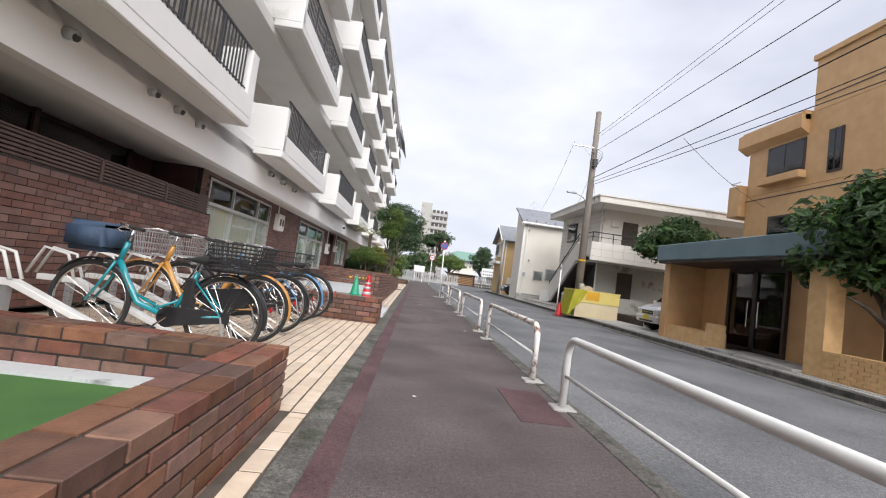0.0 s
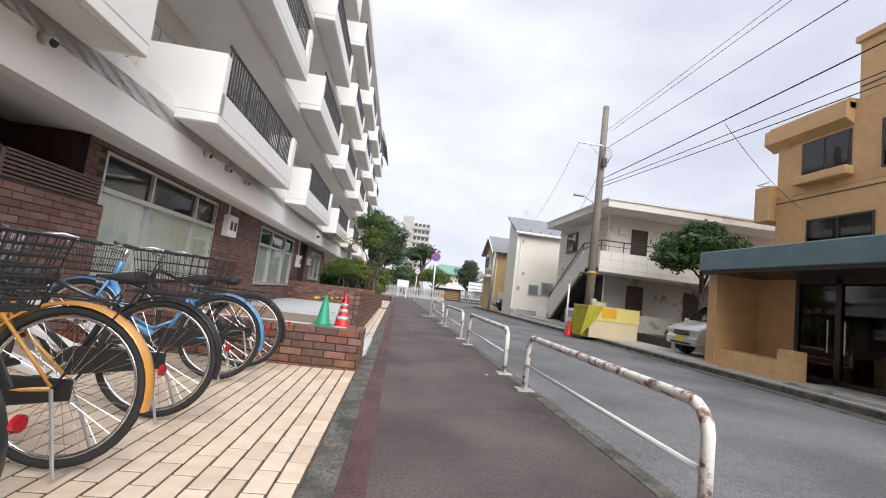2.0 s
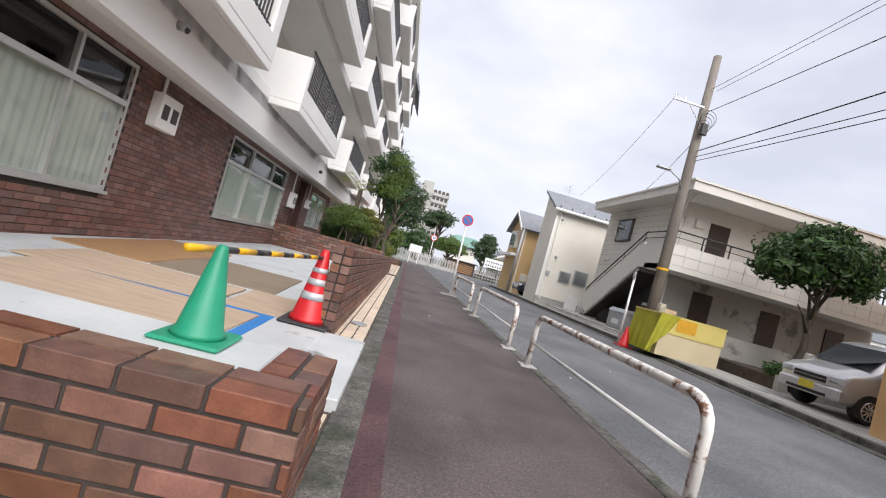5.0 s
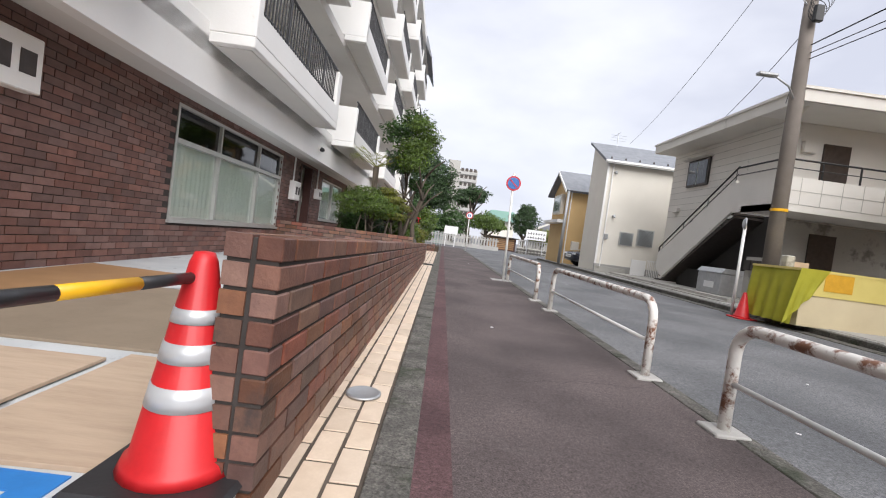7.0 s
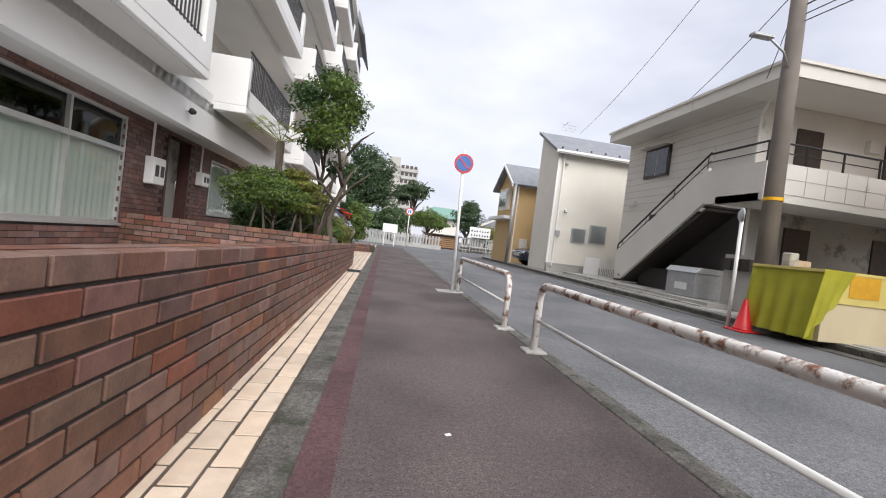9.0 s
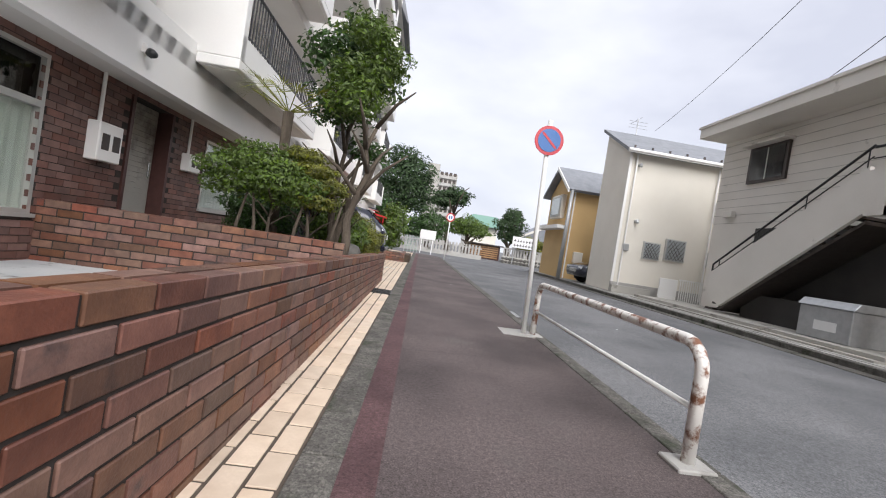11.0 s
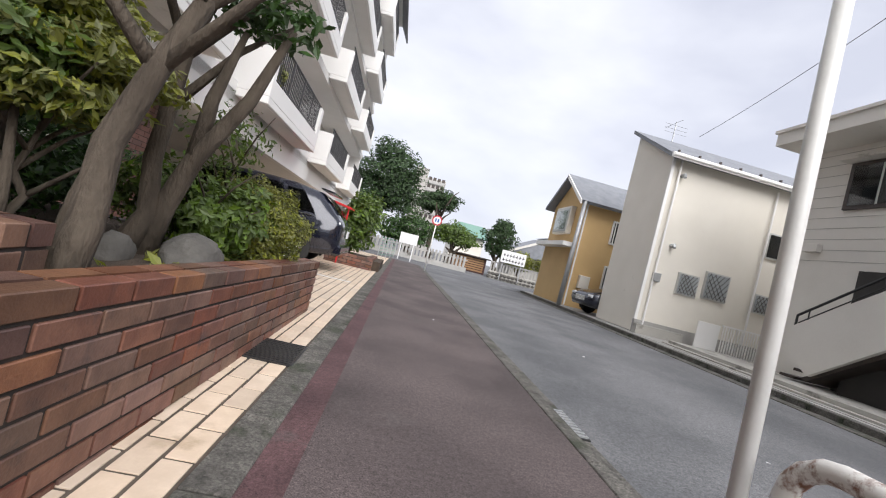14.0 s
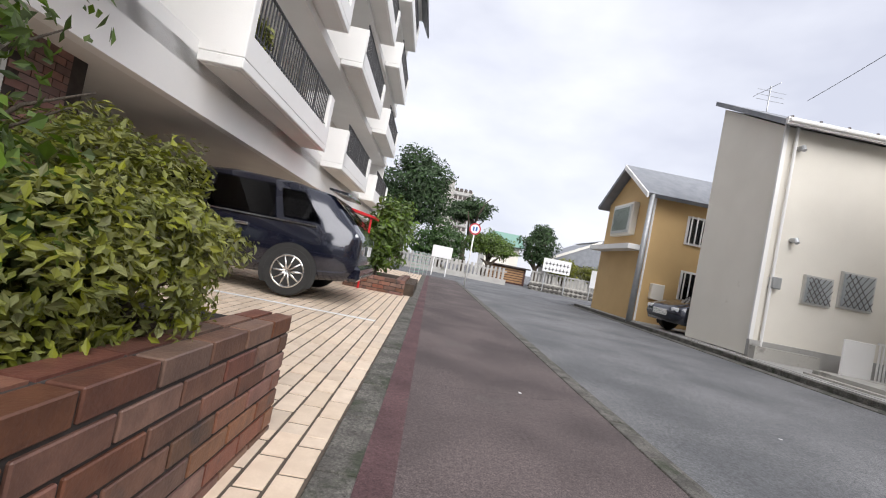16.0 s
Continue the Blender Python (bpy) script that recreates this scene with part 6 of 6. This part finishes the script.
far_tree((4.8, 57, 0), 2.2, [(0, 0, 3.0, 1.7, 1.5, 1.1), (1.1, 0, 2.6, 1.2, 1.2, 0.8), (-1, 0, 2.8, 1.2, 1.1, 0.9)], 5500, 0.12, LEAF_M, 55, "light green spreading tree")
far_tree((9.6, 60, 0), 3.2, [(0, 0, 3.6, 1.7, 1.6, 1.6), (0.2, 0, 4.8, 1.1, 1.1, 0.9)], 5500, 0.13, LEAF_F, 56, "rounded dark green tree")
far_tree((11.2, 56.5, 0), 1.6, [(0, 0, 2.0, 1.5, 1.2, 0.9), (2.4, 0, 1.9, 1.2, 1, 0.8)], 4200, 0.11, LEAF_L, 57, "pale green pruned garden tree")
far_tree((15.2, 52, 0), 4.8, [(0, 0, 5.4, 1.7, 1.7, 1.9), (-0.3, 0, 4.0, 1.6, 1.6, 1.4)], 5500, 0.13, LEAF, 58, "dense green tree beyond the ochre house")

bal = thing("stone_balustrade", "pale stone baluster fence on a rubble base", "fence", (8.3, 55.6, 0.0), -14)
part("rubble_base", B((0, 7.0, 0, 0.5, -0.1, 0.62), bevel=0.05), GREYWALL, bal)
part("top_rail", B((0, 7.0, 0.12, 0.34, 1.32, 1.44), bevel=0.01), CONC, bal)
for i in range(26):
    part("baluster", B((0.05 + i * 0.27, 0.2 + i * 0.27, 0.15, 0.3, 0.62, 1.32), bevel=0.02), CONC, bal)
rng = np.random.default_rng(9)
for i in range(40):
    x, z, s = 0.1 + i % 20 * 0.35, -0.02 + 0.3 * (i // 20), 0.12 + 0.06 * rng.random()
    bm = bmesh.new()
    bmesh.ops.create_icosphere(bm, subdivisions=1, radius=s)
    part("stone", bm, ROCK, bal, m=Matrix.Translation((x, 0.0, z + 0.12)) @ Matrix.Diagonal((1.3, 0.6, 0.9, 1)))
bd = thing("notice_sign", "white sign board with two lines of black characters", "sign", (9.0, 55.2, 0.0), -12)
part("board", B((0, 2.1, 0, 0.05, 1.55, 2.6), bevel=0.01), SIGNWHITE, bd)
for k in range(2):
    for i in range(7):
        part("character", B((0.15 + i * 0.27, 0.35 + i * 0.27, -0.012, 0.0, 2.18 - k * 0.42, 2.24 - k * 0.42), (0.22 + i * 0.27, 0.27 + i * 0.27, -0.011, 0.0, 2.1 - k * 0.42, 2.36 - k * 0.42)), INK, bd)
part("post", B((0.2, 0.28, 0.05, 0.12, 0, 2.5)), GALV, bd)
part("post", B((1.8, 1.88, 0.05, 0.12, 0, 2.5)), GALV, bd)
bd2 = thing("banner", "plain white sheet hung on the balustrade", "banner", (12.6, 54.4, 0.0), -12)
part("sheet", B((0, 1.7, 0, 0.03, 0.95, 2.3)), SIGNWHITE, bd2)
part("post", B((0.02, 0.08, 0.03, 0.09, 0, 2.2), (1.6, 1.66, 0.03, 0.09, 0, 2.2)), GALV, bd2)
nb = thing("notice_board", "white notice board on two posts beside the road", "sign", (0.2, 47.5, -0.08))
part("board", B((0, 1.2, 0, 0.05, 1.1, 1.8), bevel=0.01), SIGNWHITE, nb)
part("post", B((0.15, 0.21, 0.05, 0.1, 0, 1.7)), SIGNWHITE, nb)
part("post", B((0.98, 1.04, 0.05, 0.1, 0, 1.7)), SIGNWHITE, nb)
fc = thing("shrine_fence", "row of pale stone posts along the far roadside", "fence", (-5.5, 53.5, -0.08))
part("base", B((0, 11.5, 0, 0.3, 0, 0.4)), CONC, fc)
for i in range(38):
    part("post", B((0.05 + i * 0.3, 0.22 + i * 0.3, 0.06, 0.24, 0.4, 1.25), bevel=0.015), CONC, fc)
part("rail", B((0, 11.5, 0.1, 0.2, 0.95, 1.05)), CONC, fc)
gn = thing("green_net_fence", "green mesh fence panel on thin posts at the corner", "fence", (-0.7, 41.5, 0.0))
for i in range(5):
    part("post", T([(i * 0.2, 0.6 * i, 0), (i * 0.2, 0.6 * i, 1.1)], 0.02, 6), GALV, gn)
for k in range(7):
    part("wire", T([(0, 0, 0.15 + k * 0.15), (0.8, 2.4, 0.15 + k * 0.15)], 0.008, 4), GREENC, gn)
shop = thing("low_wooden_building", "low reddish wooden stall with stacked planks", "building", (5.4, 60.5, -0.08))
part("wall", B((0, 3.6, 0, 1.2, 0, 1.5)), MAROON, shop)
for i in range(6):
    part("plank", B((0.2, 3.4, -0.05, 0, 0.15 + i * 0.22, 0.3 + i * 0.22)), PLYB, shop)
part("roof", B((-0.3, 3.9, -0.4, 1.5, 1.5, 1.62)), DARKFR, shop)
tmp = thing("temple_roof_house", "dark tiled low house with broad gable roof", "house", (12.0, 62, 0))
part("wall", B((0, 9, 0, 6, 0, 3.0)), GREYWALL, tmp)
part("roof", PR([(-1.2, 2.7), (3.6, 5.2), (9.6, 5.2), (10.2, 2.7)], "y", -1.0, 7), SLATE, tmp)
part("gable_board", PR([(-1.3, 2.6), (3.6, 5.15), (3.6, 5.4), (-1.3, 2.85)], "y", -1.08, -1.0), PALE, tmp)
gr = thing("green_roof_hall", "hall with a pale green copper roof", "building", (6.5, 72, 0))
part("wall", B((0, 4, 0, 6, 0, 4)), CREAM, gr)
part("roof", PR([(-0.4, 3.9), (4.4, 3.9), (3.6, 5.3), (0.4, 5.3)], "y", -1, 7), material("green copper", (0.25, 0.42, 0.36), (0.2, 0.36, 0.3), rough=0.6), gr)
tw = thing("far_apartment_tower", "distant grey apartment tower with balcony rows", "building", (0.5, 172, 0))
part("wall", B((0, 4.2, 0, 10, 0, 29), (4.2, 11, 0, 10, 0, 26)), GREYWALL, tw)
for k in range(9):
    part("far_balcony", B((4.4, 11, -0.6, 0, 2.5 + k * 2.7, 3.6 + k * 2.7)), CONC, tw)
    for i in range(4):
        part("window", B((4.7 + i * 1.6, 5.8 + i * 1.6, -0.05, 0, 3.7 + k * 2.7, 4.9 + k * 2.7)), DARKFR, tw)
for i, (x, y, w, h) in enumerate(((-40, 75, 26, 6), (22, 78, 30, 7), (-90, 90, 45, 8), (60, 70, 40, 7), (-60, -60, 50, 9), (10, -60, 60, 9))):
    hz = thing("far_house", "plain pale house far beyond the street", "house", (x, y, 0), 0, "far houses")
    part("wall", B((0, w, 0, 8, 0, h)), (PALE, CREAM, GREYWALL)[i % 3], hz)
    part("roof", PR([(-0.5, h), (w + 0.5, h), (w * 0.8, h + 2), (w * 0.2, h + 2)], "y", -0.5, 8.5), SLATE, hz)

# ---- wear and small things on the footway ----
def crack(pts, w=0.006):
    bm = bmesh.new()
    for (ax, ay), (bx, by) in zip(pts, pts[1:]):
        d = Vector((bx - ax, by - ay, 0)).normalized()
        n2 = Vector((-d.y, d.x, 0)) * w
        a, b = Vector((ax, ay, 0.0015)), Vector((bx, by, 0.0015))
        bm.faces.new([bm.verts.new(v) for v in (a - n2, b - n2, b + n2, a + n2)])
    return bm


TAR = material("dark crack filler", (0.02, 0.018, 0.018), (0.035, 0.03, 0.03), rough=0.9)
rng = np.random.default_rng(12)
for y, x0, x1 in ((3.6, 0.3, 1.1), (12.7, 0.2, 1.4), (18.9, -0.1, 0.9), (25.3, -0.1, 1.3), (8.9, 0.6, 1.4), (6.7, 0.1, 1.3)):
    pts = [(x0 + (x1 - x0) * i / 9, y + 0.035 * rng.normal() + 0.02 * i) for i in range(10)]
    tagged(part("pavement_crack", crack(pts, 0.0022), TAR), "thin dark crack across the asphalt footway", "crack", kind="structure")
for x0, x1, y0, y1, mat, label in ((1.05, 1.49, 3.5, 4.5, WALK_RED, "reddish asphalt patch at a rail foot"),):
    tagged(part("pavement_patch", B((x0, x1, y0, y1, -0.02, 0.005)), mat), label, "patch", kind="structure")
rng = np.random.default_rng(13)
for i in range(9):
    lt = thing("litter", "tiny pale scrap of litter on the ground", "litter", (rng.uniform(-0.2, 1.3) if i % 2 else rng.uniform(2.2, 4), rng.uniform(2, 26), 0.003 if i % 2 else -0.067), rng.uniform(0, 180), "litter")
    part("scrap", B((0, 0.03, 0, 0.02, 0, 0.004)), SIGNWHITE, lt)
ln = thing("parking_line", "thin white painted line on the tiled porch", "line", kind="structure")
part("stripe", B((-6, -0.7, 27.55, 27.62, 0.014, 0.021)), SIGNWHITE, ln, m=SIDE)

# ---- pieces of walls and floors, laid last ----
def piece(name, sx, sy, sz, mat, b=0.004):
    bm = B((0, sx, 0, sy, 0, sz))
    top = [e for e in bm.edges if all(v.co.z > sz * 0.5 for v in e.verts)]
    bmesh.ops.bevel(bm, geom=top, offset=b, segments=1, affect="EDGES")
    me = bpy.data.meshes.new(name)
    bm.to_mesh(me)
    bm.free()
    me.materials.append(mat)
    return me


def box_arrays(boxes):
    v, f = [], []
    for x0, x1, y0, y1, z0, z1 in boxes:
        k = len(v)
        v += [(x, y, z) for x in (x0, x1) for y in (y0, y1) for z in (z0, z1)]
        f += [tuple(k + i for i in q) for q in ((0, 1, 3, 2), (4, 6, 7, 5), (0, 4, 5, 1), (2, 3, 7, 6), (0, 2, 6, 4), (1, 5, 7, 3))]
    return v, f


CH, CL, J = 0.09, 0.26, 0.014
brick_me = {}


def brick_mesh(l, w, h):
    key = (round(l, 3), round(w, 3), round(h, 3))
    if key not in brick_me:
        bm = B((0, l, 0, w, 0, h), bevel=0.004)
        me = bpy.data.meshes.new("brick")
        bm.to_mesh(me)
        bm.free()
        me.materials.append(BRICK)
        brick_me[key] = me
    return brick_me[key]


rng = np.random.default_rng(77)
for w, length, height, thick, nearest in wall_specs:
    boxes = []
    n = int(math.ceil((height - 0.001) / CH))
    for c in range(-1, n):
        z1 = height - (n - 1 - c) * CH
        z0 = z1 - CH + J
        off = (CL / 2) * (c % 2)
        x = -off
        while x < length - 0.02:
            a, b = max(x, 0), min(x + CL - J, length)
            if b - a > 0.03:
                h2 = thick / 2 - J / 2
                boxes.append((a, b, 0, h2, z0, z1))
                boxes.append((a, b, h2 + J, thick, z0, z1))
            x += CL
    front = [b for b in boxes if b[2] == 0]
    back = [b for b in boxes if b[2] > 0]
    # the street face looks to local -y on the walls that run along the street
    near = sorted(front, key=lambda b: (-round(b[5], 2), b[0]))[:nearest]
    rest = [b for b in front if b not in near] + back
    for b in near:
        o = new("brick", brick_mesh(b[1] - b[0], b[3] - b[2], b[5] - b[4]))
        o.parent = w
        o.location = (b[0], b[2] - 0.003 * rng.random(), b[4])
    v, f = box_arrays([(b[0], b[1], b[2] + (0.002 * rng.random() if b[2] else -0.002 * rng.random()), b[3], b[4], b[5]) for b in rest])
    tagged(raw("brick_courses", v, f, BRICK_J, w), kind="stuff")

# brick tiles on the apartment block's ground floor
boxes = []
for c in range(30):
    z = 0.02 + c * 0.083
    y = 8.75 - 0.11 * (c % 2)
    while y < 26.6:
        a, b = max(y, 8.75), min(y + 0.218, 26.6)
        if not any(h[0] - 0.03 < (a + b) / 2 < h[1] + 0.03 and h[2] - 0.06 < z + 0.04 < h[3] for h in holes) and b > a:
            boxes.append((WX - 0.005, WX + 0.01, a, b, z, min(z + 0.073, 2.498)))
        y += 0.228
    y = -6 - 0.13 * (c % 2)
    while y < 9.0 and z < 1.54:
        boxes.append((WX + 0.14, WX + 0.162, max(y, -8), min(y + 0.25, 9.0), z, z + 0.073))
        y += 0.26
v, f = box_arrays(boxes)
v = [tuple(HOUSE @ Vector(p)) for p in v]
tagged(raw("brick_tiles", v, f, BRICK_H, block, "brown glazed brick tiles in running bond"), kind="stuff")

# cream floor tiles
TW, TL, G = 0.128, 0.26, 0.016
tile_me = piece("tile", TW - G, TL - G, 0.018, TILE, 0.002)
areas = [("tile_strip", -0.80, -0.44, 10.95, 24.05), ("tile_court", -4.25, -0.44, 3.13, 8.15), ("tile_porch", -6.8, -0.44, 24.05, 43.0), ("tile_edge", -0.56, -0.44, -4.0, 3.1), ("tile_edge", -0.56, -0.44, 8.15, 9.3)]
for name, x0, x1, y0, y1 in areas:
    tl = thing("floor_tiles", "cream rectangular floor tiles in running bond", "floor tiles", kind="structure")
    cells = []
    for i in range(int(round((x1 - x0) / TW))):
        x = x1 - (i + 1) * TW
        y = y0 - (TL / 2) * (i % 2)
        while y < y1 - 0.03:
            a, b = max(y, y0), min(y + TL - G, y1)
            if b - a > 0.03:
                cells.append((x, x + TW - G, a, b, i))
            y += TL
    full = [c for c in cells if abs(c[3] - c[2] - (TL - G)) < 1e-4]
    near = set(sorted(full, key=lambda c: (c[4] + abs(c[2] - (y0 + min(2.5, (y1 - y0) / 2))) * 2))[:300])
    for c in near:
        o = new("tile", tile_me)
        o.parent = tl
        o.location = (c[0] + 0.012 * (c[2] - 14), c[2], -0.008 + 0.0015 * rng.random())
    v, f = box_arrays([(c[0], c[1], c[2], c[3], -0.008, 0.009 + 0.0015 * rng.random()) for c in cells if c not in near])
    if v:
        v = [tuple(SIDE @ Vector(p)) for p in v]
        tagged(raw("tile_field", v, f, TILE_J, tl), kind="stuff")
